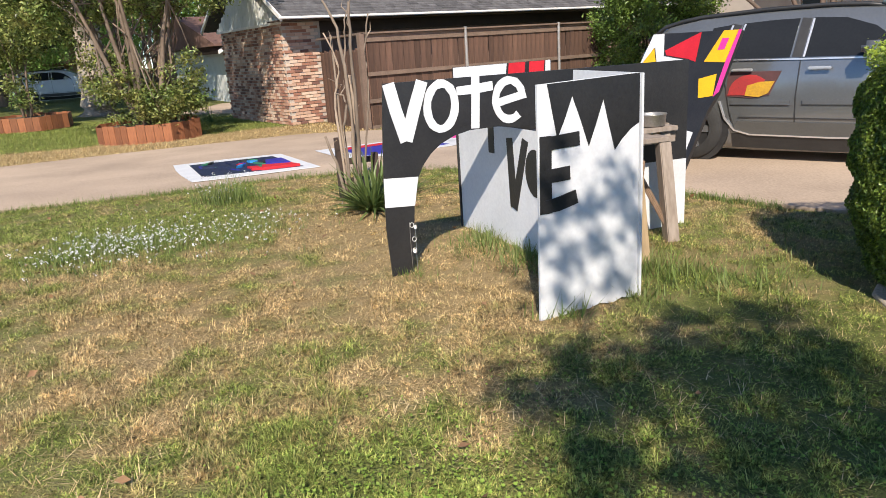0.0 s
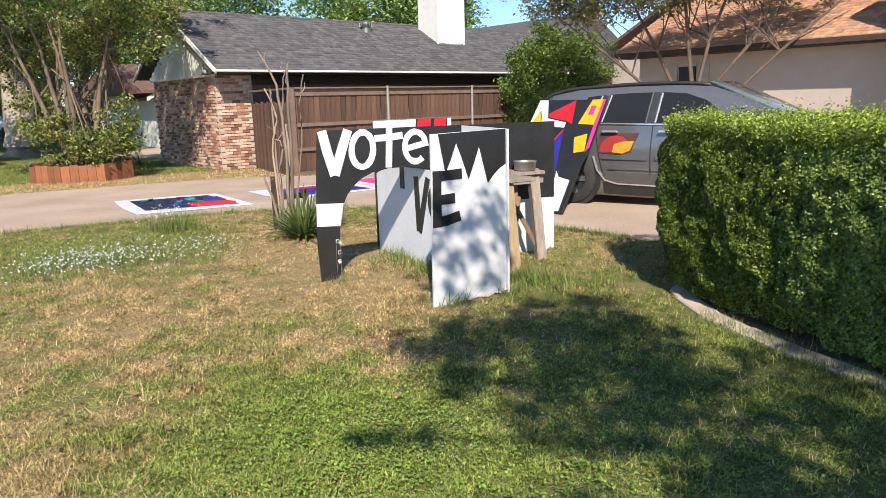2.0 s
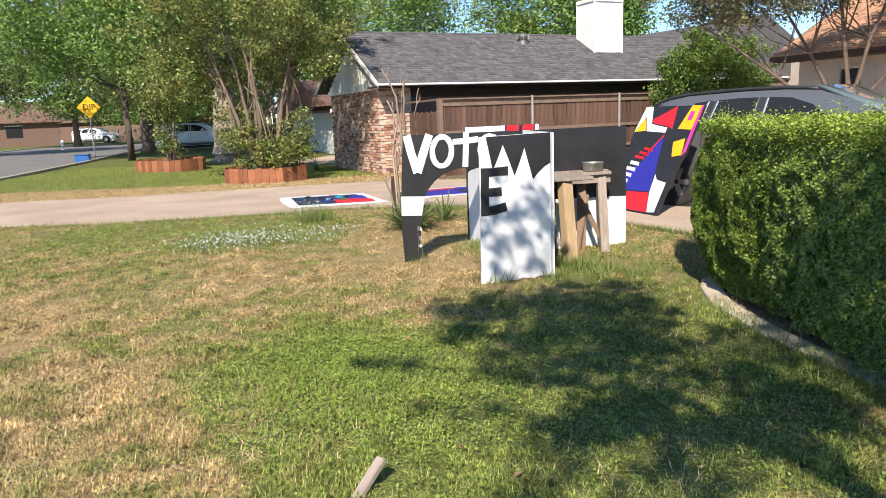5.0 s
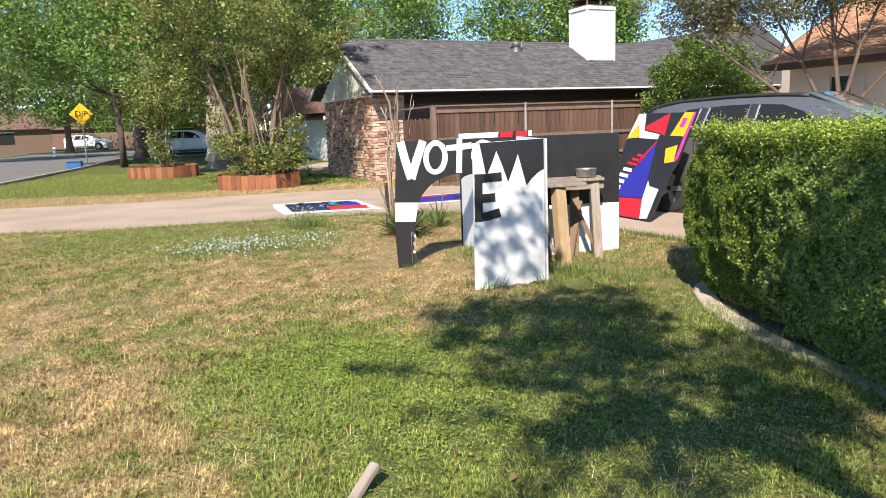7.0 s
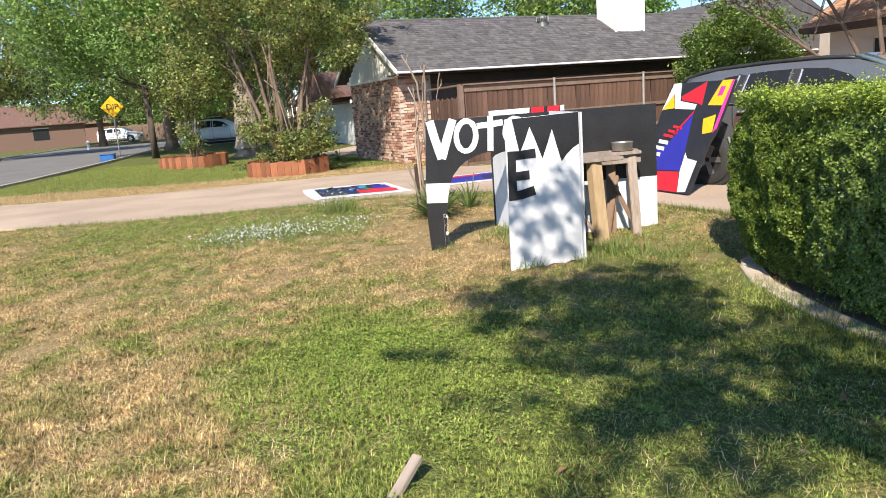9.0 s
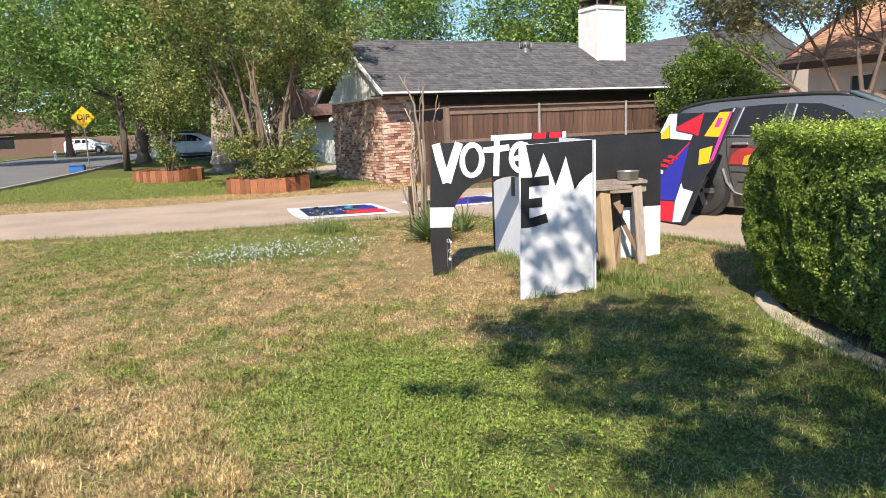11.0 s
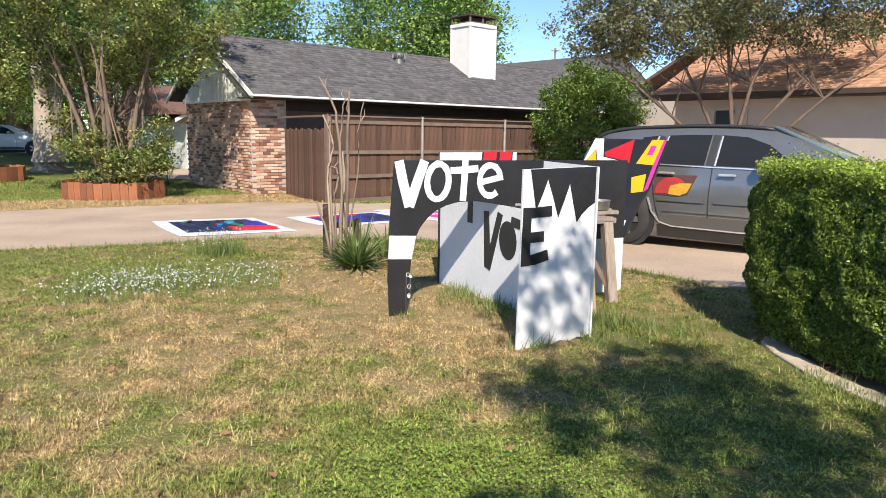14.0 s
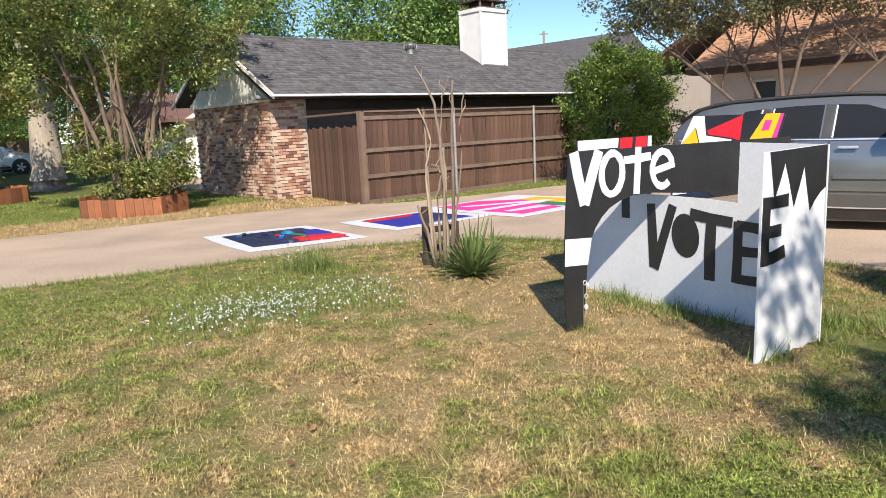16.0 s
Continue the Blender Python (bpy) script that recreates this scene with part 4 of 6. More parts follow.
# ---- hedge, edging, stake ----
def hedge():
    """A clipped hedge: twigs and a shade-dark slab inside, a dense skin of small leaves, uneven top."""
    rg = np.random.default_rng(4)
    ob = thing("hedge", pose(0, 0, 0), "dense clipped green boxwood hedge beside the lawn", "hedge")
    foot = [(2.62, 0.3), (2.50, 1.1), (2.36, 1.8), (2.22, 2.5), (2.10, 3.1), (2.08, 3.55), (2.2, 3.95), (2.5, 4.15), (3.1, 4.1), (3.9, 3.7), (4.6, 2.6), (4.8, 1.2), (4.6, 0.2), (3.6, -0.1)]
    P = np.array(foot) + np.array([0.07, 0.0])
    c = P.mean(0)
    n = len(P)
    N = 300000
    w = np.array([3, 4, 4, 4, 4, 3.5, 3, 2, 1, 1, 1, 1, 1, 1.5])
    seg = rg.choice(n, N, p=w / w.sum())
    f = rg.random(N)
    base = P[seg] * (1 - f)[:, None] + P[(seg + 1) % n] * f[:, None]
    z = 0.05 + 1.19 * rg.random(N) ** 0.85
    ang = np.arctan2(base[:, 1] - c[1], base[:, 0] - c[0])
    lump = 0.02 * np.sin(ang * 13 + z * 6) + np.array([0.06 * noise.noise((a * 4.5, b * 4.5, q * 4.5)) + 0.045 * noise.noise((a * 13, b * 13, q * 13)) for a, b, q in zip(base[:, 0], base[:, 1], z)])
    round_top = np.clip((z - 0.95) / 0.3, 0, 1) ** 2 * 0.25
    under = np.clip((0.4 - z) / 0.4, 0, 1) * 0.18
    inn = round_top + under - lump + rg.exponential(0.04, N)
    outn = base - c
    outn /= np.linalg.norm(outn, axis=1)[:, None]
    xy = base - outn * inn[:, None]
    side = np.concatenate([xy, z[:, None]], 1)
    sn = np.concatenate([outn, np.full((N, 1), 0.35)], 1)
    M = 150000
    k = rg.random((M, 2))
    top = np.stack([2.1 + 2.6 * k[:, 0], 0.1 + 4.0 * k[:, 1]], 1)
    keep = np.zeros(M, bool)
    j = n - 1
    for i in range(n):
        xi, yi, xj, yj = *P[i], *P[j]
        keep ^= ((yi > top[:, 1]) != (yj > top[:, 1])) & (top[:, 0] < (xj - xi) * (top[:, 1] - yi) / (yj - yi + 1e-9) + xi)
        j = i
    top = top[keep]
    tz = 1.22 + np.array([0.05 * noise.noise((a * 2.6, b * 2.6, 1.0)) + 0.05 * noise.noise((a * 6.5, b * 6.5, 4.0)) for a, b in top]) + np.clip(rg.normal(0, 0.03, len(top)), -0.1, 0.05)
    # fresh shoots standing up
    stand = np.array([noise.noise((a * 11.0, b * 11.0, 2.0)) for a, b in top])
    shoots = (stand > 0.16) & (rg.random(len(top)) < 0.5)
    tz[shoots] += np.minimum(rg.exponential(0.045, shoots.sum()), 0.13) * np.clip(stand[shoots] * 2.2, 0.4, 1.0)
    topc = np.concatenate([top, tz[:, None]], 1)
    pts = np.concatenate([side, topc])
    nr = np.concatenate([sn, np.tile([0, 0, 1.0], (len(topc), 1))])
    # leaves of this year's growth on the top and at the tips are a brighter yellow-green
    fresh = (pts[:, 2] + rg.normal(0, 0.06, len(pts)) > 1.20) | (rg.random(len(pts)) < 0.03)
    for nm, pick, material in (("foliage", ~fresh, LEAF_HEDGE), ("new_growth", fresh, LEAF_FRESH)):
        leaf = new(nm, leaf_soup(nm, pts[pick], 0.0205, material, rg, 0.6, nr[pick]))
        leaf.parent = ob
    # Near-black slab paints the shade between leaves; the hedge has no such part.
    shade_core = bmesh.new()
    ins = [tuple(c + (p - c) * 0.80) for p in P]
    plate(shade_core, ins, 0.3, 1.04)
    part("shade_core", shade_core, mat("hedge_shade_core", (0.02, 0.035, 0.008), (0.012, 0.02, 0.006), 12, 0.9, 0.8, 40), ob, "near-black slab for the shade inside the hedge")
    rr = random.Random(2)
    for k in range(9):
        x, y = 2.55 + 0.12 * k * 0.3 + rr.uniform(-0.05, 0.2), 0.5 + 0.38 * k
        bm = tube(bmesh.new(), [(x, y, 0), (x + rr.uniform(-.05, .05), y + rr.uniform(-.05, .05), 0.2), (x + rr.uniform(-.1, .1), y + rr.uniform(-.1, .1), 0.5)], [0.016, 0.013, 0.008], 6)
        part("stem", bm, DARKBARK, ob)


hedge()
EDGE = [(2.30, 3.63), (2.20, 3.5), (2.15, 3.25), (2.14, 2.9), (2.2, 2.55), (2.28, 2.2), (2.40, 1.85), (2.54, 1.5), (2.68, 1.15), (2.8, 0.75), (2.9, 0.3)]
edging = thing("bed_edging", pose(0, 0, 0), "curved pale concrete edging blocks along the planting bed", "edging", kind="structure")
er = random.Random(5)
bed = offset_line(EDGE, 0.13)
plate_pts = bed + [(4.4, 0.2), (4.6, 2.6), (3.9, 3.7), (3.1, 4.1)]
solid("planting_bed", plate(bmesh.new(), plate_pts, -0.02, 0.014), SOIL, "bare dark soil under the hedge", "soil", kind="structure")
for i in range(len(EDGE) - 1):
    a, b = Vector(EDGE[i]), Vector(EDGE[i + 1])
    d = (b - a)
    nrm = Vector((-d.y, d.x)).normalized()
    bm = bmesh.new()
    e = d.normalized() * 0.002
    w = 0.145 + er.uniform(-0.006, 0.006)
    plate(bm, [tuple(p) for p in (a + e, b - e, b - e + nrm * w, a + e + nrm * w)][::1], -0.02, 0.026 + er.uniform(-0.004, 0.003))
    bmesh.ops.bevel(bm, geom=[ed for ed in bm.edges if ed.calc_length() > 0.05], offset=0.008, segments=1, affect="EDGES")
    part("edging_block", bm, EDGESTONE, edging)

stake = solid("wooden_stake", B(-0.022, 0.022, -0.011, 0.011, 0, 0.22, bevel=0.003), GREYWOOD, "short weathered wooden stake leaning out of the lawn", "stake", m=pose(0.335, 0.02, -0.02, -54, 0, -30))

# ---- stalks and yucca in the lawn ----
stalks = thing("dead_stalks", pose(-0.98, 6.75, 0), "bare dry dead shrub stalks beside a yucca", "dead shrub")
sr = random.Random(8)
for pts, r0, r1 in (
        ([(0, 0, 0), (0.01, 0, 0.7), (0, 0, 1.3), (-0.04, 0, 1.65), (-0.12, 0, 1.85), (-0.22, 0, 2.02)], 0.03, 0.009),
        ([(0.03, 0.04, 0), (0.02, 0.05, 0.6), (0.03, 0.04, 1.22)], 0.036, 0.026),
        ([(0.0, 0.0, 1.3), (0.02, 0.0, 1.55), (0.04, 0.0, 1.72), (0.11, 0.0, 1.9)], 0.012, 0.007),
        ([(0.05, -0.12, 0), (0.09, -0.16, 0.9), (0.1, -0.2, 1.5), (0.12, -0.22, 1.86)], 0.024, 0.015),
        ([(-0.08, 0.1, 0), (-0.12, 0.16, 0.8), (-0.14, 0.18, 1.6)], 0.02, 0.013),
        ([(-0.1, 0.08, 0), (-0.16, 0.12, 0.85), (-0.15, 0.13, 1.05), (-0.08, 0.13, 1.25), (-0.12, 0.14, 1.45), (-0.2, 0.14, 1.62)], 0.017, 0.01),
        ([(0.06, 0, 0), (0.13, 0, 0.6), (0.2, 0, 1.0), (0.2, 0, 1.45), (0.26, 0, 1.76)], 0.013, 0.008),
        ([(-0.05, -0.05, 0), (-0.06, -0.05, 0.75), (-0.02, -0.05, 0.95), (-0.04, -0.05, 1.04), (-0.11, -0.05, 1.06)], 0.018, 0.008),
        ([(-0.1, 0, 0), (-0.18, 0, 0.4), (-0.26, 0, 0.66)], 0.022, 0.014)):
    fine = []
    for a, b in zip(pts, pts[1:]):
        fine += [Vector(a).lerp(Vector(b), k / 3) + Vector((sr.uniform(-0.008, 0.008), sr.uniform(-0.008, 0.008), 0)) for k in range(3)]
    fine.append(Vector(pts[-1]))
    n = len(fine) - 1
    st = part("stalk", tube(bmesh.new(), fine, [0.82 * (r0 + (r1 - r0) * i / n) for i in range(n + 1)], 7), STALK, stalks, smooth=True)
    p = fine[n - 2]
    part("twig", tube(bmesh.new(), [p, p + Vector((sr.uniform(-0.05, 0.05), 0.02, 0.06)), p + Vector((sr.uniform(-0.09, 0.09), 0.03, 0.13))], [0.006, 0.005, 0.002], 5), STALK, st)
frm = thing("plant_support", pose(-1.17, 6.93, 0, 0, 0, 28), "small dark weathered wooden support round the stalks", "plant support")
for x in (-0.02, 0.36):
    part("post", B(x, x + 0.06, -0.03, 0.03, 0, 0.62 - 0.5 * (x + 0.02), bevel=0.006), DARKWOOD, frm)
for z in (0.14, 0.34):
    part("rail", B(0.045, 0.355, -0.02, 0.02, z, z + 0.06, bevel=0.006), DARKWOOD, frm)


def yucca(m, n, length, label):
    rg = np.random.default_rng(n)
    ob = thing("yucca", m, label, "yucca plant")
    for i in range(n):
        az, el = rg.uniform(0, 2 * math.pi), rg.uniform(0.35, 1.45)
        sag, twist = rg.uniform(0.05, 0.6), rg.normal(0, 0.12)
        L = length * rg.uniform(0.5, 1.1)
        d = Vector((math.cos(az), math.sin(az), 0))
        side = Vector((-math.sin(az), math.cos(az), 0))
        bm = bmesh.new()
        prev = None
        for k in range(6):
            f = k / 5
            w = 0.0165 * (1 - f) ** 0.6 + 0.001
            p = d * (0.02 + L * f * math.cos(el)) + side * (twist * L * f * f) + Vector((0, 0, max(0.01, L * f * math.sin(el) - sag * L * f ** 2.2 * (0.35 + 0.65 * math.cos(el)))))
            cur = [bm.verts.new(p - side * w), bm.verts.new(p - Vector((0, 0, w * 0.5))), bm.verts.new(p + side * w)]
            if prev:
                bm.faces.new((prev[0], prev[1], cur[1], cur[0]))
                bm.faces.new((prev[1], prev[2], cur[2], cur[1]))
            prev = cur
        part("leaf", bm, LEAF_YUCCA, ob)
    return ob


yucca(pose(-0.78, 6.25, 0), 170, 0.64, "spiky green yucca clump beside dry stalks")
yucca(pose(-0.5, 6.95, 0), 36, 0.5, "smaller green yucca clump behind the sign")

# ---- neighbour's fence ----
UX, UY = 0.809, 0.587
fence = thing("fence", frame2(-1.81, 14.47, UX, UY, -0.15), "dark brown weathered wooden privacy fence", "fence", kind="structure")
fr = random.Random(3)
picket_meshes = [fill("picket", B(-0.068, 0.068, -0.009, 0.009, 0.0, 1.78 + h, bevel=0.004), FENCE) for h in (0, 0.012, -0.01)]
FL = 7.1
for i in range(int(FL / 0.142)):
    share("picket", picket_meshes[fr.randint(0, 2)], fence, pose(0.07 + 0.142 * i, 0.03 + fr.uniform(-0.006, 0.006), fr.uniform(0.0, 0.03), 0, fr.uniform(-0.3, 0.3), fr.uniform(-1.5, 1.5)))
for z0, z1, y0 in ((1.76, 1.91, -0.012), (1.09, 1.175, -0.03), (0.55, 0.635, -0.03)):
    part("rail", B(-0.02, FL, y0, 0.018, z0, z1, bevel=0.006), RAIL, fence)
part("cap", B(-0.03, FL, -0.08, 0.07, 1.912, 1.95, bevel=0.006), RAIL, fence)
part("kickboard", B(0.03, FL, 0.0, 0.019, -0.03, 0.10, bevel=0.004), RAIL, fence, "grey weathered bottom board")
for x in (2.57, 5.36):
    part("post", tube(bmesh.new(), [(x, -0.06, 0), (x, -0.06, 1.97)], [0.035, 0.035], 12), POST, fence, "grey steel post")
part("post", B(-0.08, 0.04, -0.08, 0.04, 0, 1.95, bevel=0.008), RAIL, fence, "weathered corner post")
gate = thing("fence_return", frame2(-3.11, 16.96, 0.463, -0.886, -0.15), "vertical board fence panel joining the brick wall", "fence", kind="structure")
short_pickets = []
for h in (0, 0.025, -0.02):
    bm = slab(bmesh.new(), [(-0.067, 0.0), (0.067, 0.0), (0.067, 1.60 + h), (0.035, 1.64 + h), (-0.035, 1.64 + h), (-0.067, 1.60 + h)], -0.009, 0.009)
    short_pickets.append(fill("picket", bm, FENCE))
for i in range(19):
    share("picket", short_pickets[(i * 2) % 3], gate, pose(0.07 + 0.142 * i, fr.uniform(-0.006, 0.006), 0.0, 0, 0, fr.uniform(-1, 1)))
part("cap", B(0, 2.79, -0.09, 0.12, 1.90, 1.945, bevel=0.006), RAIL, gate, "weathered plank laid across the top")
part("rail", B(0, 2.75, 0.02, 0.06, 1.30, 1.38), RAIL, gate)

# ---- neighbour's brick house ----
H = frame2(-3.90, 16.71, UX, UY)
house = thing("house", H, "low brick house with dark shingle roof and white chimney", "house")
RIDGE_Y, RIDGE_Z, EAVE_Y, EAVE_Z = 2.3, 3.93, -0.60, 2.29
SL = (RIDGE_Z - EAVE_Z) / (RIDGE_Y - EAVE_Y)
LEN = 15.5
wall = part("wall", B(0.0, 0.96, 0.0, 4.3, -0.2, 2.20), MORTAR, house, "varied red and cream brick")
# Dark brown puts the shade under the eave into this wall's colour.
part("wall", B(0.96, LEN, 0.22, 4.3, -0.2, 2.20), FARWALL, house, "wall coloured dark for the shade under the eave")
part("soffit", B(-0.2, LEN, EAVE_Y + 0.02, 0.3, 2.205, 2.235), DARKWOOD, house)
part("frieze", B(0.965, LEN, 0.15, 0.215, 1.95, 2.20), DARKWOOD, house)
bm = bmesh.new()
box(bm, -0.30, LEN, EAVE_Y - 0.10, EAVE_Y, EAVE_Z - 0.06, EAVE_Z + 0.0, bevel=0.015)
part("gutter", bm, TRIM, house, "white painted gutter")
gab = part("gable", slab(bmesh.new(), [(0.0, 2.2), (4.6, 2.2), (2.3, 2.2 + 2.3 * SL)], 0, 0.06), SIDING, house, "white painted gable boards")
gab.matrix_basis = pose(0.05, 0, 0, 0, 0, 90)
for k in range(18):
    y0 = 0.06 + 0.24 * k
    hz = 2.2 + min(y0 + 0.12, 4.6 - y0 - 0.12) * SL - 0.1
    if hz > 2.26:
        part("gable_board", B(-0.072, -0.012, y0, y0 + 0.232, 2.205, hz, bevel=0.004), SIDING, house)
part("gable_band", B(-0.09, -0.01, -0.05, 4.4, 2.16, 2.22), TRIM, house)
for sgn in (0, 1):
    pts = [(EAVE_Y - 0.05, EAVE_Z - 0.10), (EAVE_Y - 0.05, EAVE_Z - 0.005), (RIDGE_Y, RIDGE_Z - 0.005), (RIDGE_Y, RIDGE_Z - 0.11)]
    if sgn:
        pts = [(2 * RIDGE_Y - a, b) for a, b in pts]
    rk = part("rake_board", slab(bmesh.new(), pts, 0.0, 0.05), TRIM, house, "white rake board")
    rk.matrix_basis = pose(-0.22, 0, 0, 0, 0, 90)


def roof_sheet(parent, x0, x1, y0, z0, y1, z1, material, course, tab, seed, th=0.012, name="shingles"):
    """Courses of overlapping tabs on a slope from (y0, z0) up to (y1, z1)."""
    rr = np.random.default_rng(seed)
    L = math.hypot(y1 - y0, z1 - z0)
    sy, sz = (y1 - y0) / L, (z1 - z0) / L
    ny, nz = -sz, sy
    if nz < 0:
        ny, nz = -ny, -nz
    cs = []
    nrow = int(L / course) + 1
    for r in range(nrow):
        s0 = r * course
        s1 = min(s0 + course * 1.25, L)
        x = x0 - rr.uniform(0, tab)
        while x < x1:
            w = tab * rr.uniform(0.75, 1.2)
            a, b = max(x, x0), min(x + w - 0.008, x1)
            x += w
            if b - a < 0.02:
                continue
            e0 = th * rr.uniform(0.8, 1.7)
            q = []
            for (s, e) in ((s0, e0 + 0.004), (s1, 0.004)):
                for xx in (a, b):
                    q.append((xx, y0 + sy * s + ny * e, z0 + sz * s + nz * e))
            for xx in (a, b):
                q.append((xx, y0 + sy * s0, z0 + sz * s0))
            cs.append(q)
    me = soup(name, np.array(cs), [(0, 1, 3, 2), (4, 5, 1, 0)], material)
    ob = new(name, me)
    ob.parent = parent
    tagged(ob, kind="stuff")
    return ob


for nm, pts in (("roof", [(EAVE_Y, EAVE_Z - 0.04), (EAVE_Y, EAVE_Z), (RIDGE_Y, RIDGE_Z), (2 * RIDGE_Y - EAVE_Y, EAVE_Z), (2 * RIDGE_Y - EAVE_Y, EAVE_Z - 0.04), (RIDGE_Y, RIDGE_Z - 0.06)]),):
    rf = part(nm, slab(bmesh.new(), pts, 0, LEN + 0.22), SHINGLE, house, "dark grey asphalt shingle roof")
    rf.matrix_basis = Matrix(((0, 1, 0, -0.22), (1, 0, 0, 0), (0, 0, 1, 0), (0, 0, 0, 1)))
roof_sheet(rf, -0.22, LEN, EAVE_Y, EAVE_Z, RIDGE_Y, RIDGE_Z, SHINGLE, 0.14, 0.24, 1, 0.02).matrix_basis = rf.matrix_basis.inverted()
part("ridge_cap", tube(bmesh.new(), [(-0.22, RIDGE_Y, RIDGE_Z), (LEN, RIDGE_Y, RIDGE_Z)], [0.05, 0.05], 6), SHINGLE, house)
ch = part("chimney", B(8.2, 9.35, 1.1, 2.02, 2.9, 5.0, bevel=0.015), TRIM, house, "white painted boxed chimney")
part("chimney_trim", B(8.16, 9.39, 1.06, 2.06, 4.90, 5.02, bevel=0.01), TRIM, ch)
for x, y in ((8.2, 1.1), (9.35, 1.1), (8.2, 2.02), (9.35, 2.02)):
    part("corner_board", B(x - 0.03, x + 0.03, y - 0.03, y + 0.03, 2.95, 4.895), TRIM, ch)
part("frame", B(8.2, 9.35, 1.1, 2.02, 5.025, 5.06), RAIL, ch, "brown timber frame under the rain cap")
for x in (8.22, 8.78, 9.33):
    for y in (1.12, 2.0):
        part("cap_post", B(x - 0.025, x + 0.025, y - 0.025, y + 0.025, 5.06, 5.24), RAIL, ch)
part("chimney_cap", B(8.15, 9.40, 1.05, 2.07, 5.24, 5.28), DARKWOOD, ch, "flat dark rain cap")
part("flue", B(8.45, 9.1, 1.3, 1.85, 5.0, 5.22), BLACKPLASTIC, ch)
VENT = mat("vent_metal", (0.16, 0.17, 0.16), (0.10, 0.11, 0.10), 9.0, 0.5, 0.1, 40, metal=0.5)
vent = part("roof_vent", lathe(bmesh.new(), [(0.17, 3.3), (0.17, 3.66), (0.12, 3.69), (0.13, 3.73), (0.18, 3.78), (0.19, 3.84), (0.14, 3.90), (0.06, 3.94), (0.0, 3.95)], 20, pose(5.81, 1.75, 0)), VENT, house, "round metal turbine vent", True)
for k in range(14):
    a = k * math.pi / 7
    part("vane", B(-0.004, 0.004, 0.175, 0.2, 3.74, 3.87, m=pose(5.81, 1.75, 0, 0, 0, math.degrees(a))), GALV, vent)
# cross wing further along the same house
wing = part("wing_roof", slab(bmesh.new(), [(11.3, 2.3), (15.5, 4.6), (19.7, 2.3), (15.5, 2.2)], 0.4, 8.0), SHINGLE, house, "higher cross gable roof")
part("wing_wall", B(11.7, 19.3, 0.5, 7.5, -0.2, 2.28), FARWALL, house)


bl = random.Random(6)
BRICK_ME = [fill("brick", B(-l / 2, l / 2, -0.02, 0.012, -0.03, 0.03, bevel=0.0), BRICK) for l in (0.19, 0.185, 0.195)]
HALF = fill("brick", B(-0.045, 0.045, -0.02, 0.012, -0.03, 0.03), BRICK)
near_bricks, rest = [], []
for r in range(31):
    z = -0.105 + r * 0.075
    off = 0.1 if r % 2 else 0.0
    for k in range(5):
        x = 0.1 + k * 0.2 + off
        if x < 0.90:
            near_bricks.append(pose(x, -0.004 + bl.uniform(-0.004, 0.003), z))
    for k in range(22):
        y = 0.1 + k * 0.2 + off
        if y < 4.25:
            (near_bricks if k < 5 else rest).append(pose(-0.004 + bl.uniform(-0.004, 0.003), y, z, 0, 0, -90))
for i, m_ in enumerate(near_bricks):
    share("brick", BRICK_ME[i % 3], wall, m_)
bm = bmesh.new()
for m_ in rest:
    box(bm, -0.095, 0.095, -0.02, 0.012, -0.03, 0.03, m=m_)
tagged(part("bricks", bm, BRICKS, wall), kind="stuff")

# ---- planters ----


def planter(cx, cy, r, h, label, n=44):
    ob = thing("planter", pose(cx, cy, gz(cx, cy) - 0.01), label, "planter", "cedar planters")
    pr = random.Random(int(cx * 10))
    per = n // 8
    bw = 2 * r * math.tan(math.pi / 8) / per
    me = [fill("board", B(-bw / 2 + 0.003, bw / 2 - 0.003, -0.012, 0.012, 0, h + dh, bevel=0.003), CEDAR) for dh in (0, 0.012, -0.008)]
    for s in range(8):
        a = s * 45 + 22.5
        for k in range(per):
            x = (k - (per - 1) / 2) * bw
            share("board", me[pr.randint(0, 2)], ob, pose(0, 0, 0, 0, 0, a) @ pose(x, -r, 0))
    part("soil", lathe(bmesh.new(), [(0.0, h - 0.05), (r * 0.97, h - 0.07), (r * 0.97, 0.0)], 8, pose(0, 0, 0, 0, 0, 0)), SOIL, ob, "dark mulch")
    return ob


planter(-6.85, 15.62, 1.05, 0.42, "round cedar board planter on the lawn")
planter(-11.9, 19.4, 1.05, 0.38, "round cedar board planter near the street")


# ---- trees and shrubs ----
def clumps(rg, centre, radii, n, per, spread, hollow=0.5, flat=0.8):
    """Leaf places in clumps spread through an ellipsoid."""
    d = rg.normal(size=(n, 3))
    d /= np.linalg.norm(d, axis=1)[:, None]
    rad = hollow + (1 - hollow) * rg.random(n) ** 0.6
    c = np.array(centre) + d * rad[:, None] * np.array(radii) * (1 + 0.16 * rg.normal(size=(n, 1)))
    pts = np.repeat(c, per, 0) + rg.normal(size=(n * per, 3)) * spread * np.array([1, 1, flat])
    return c, pts


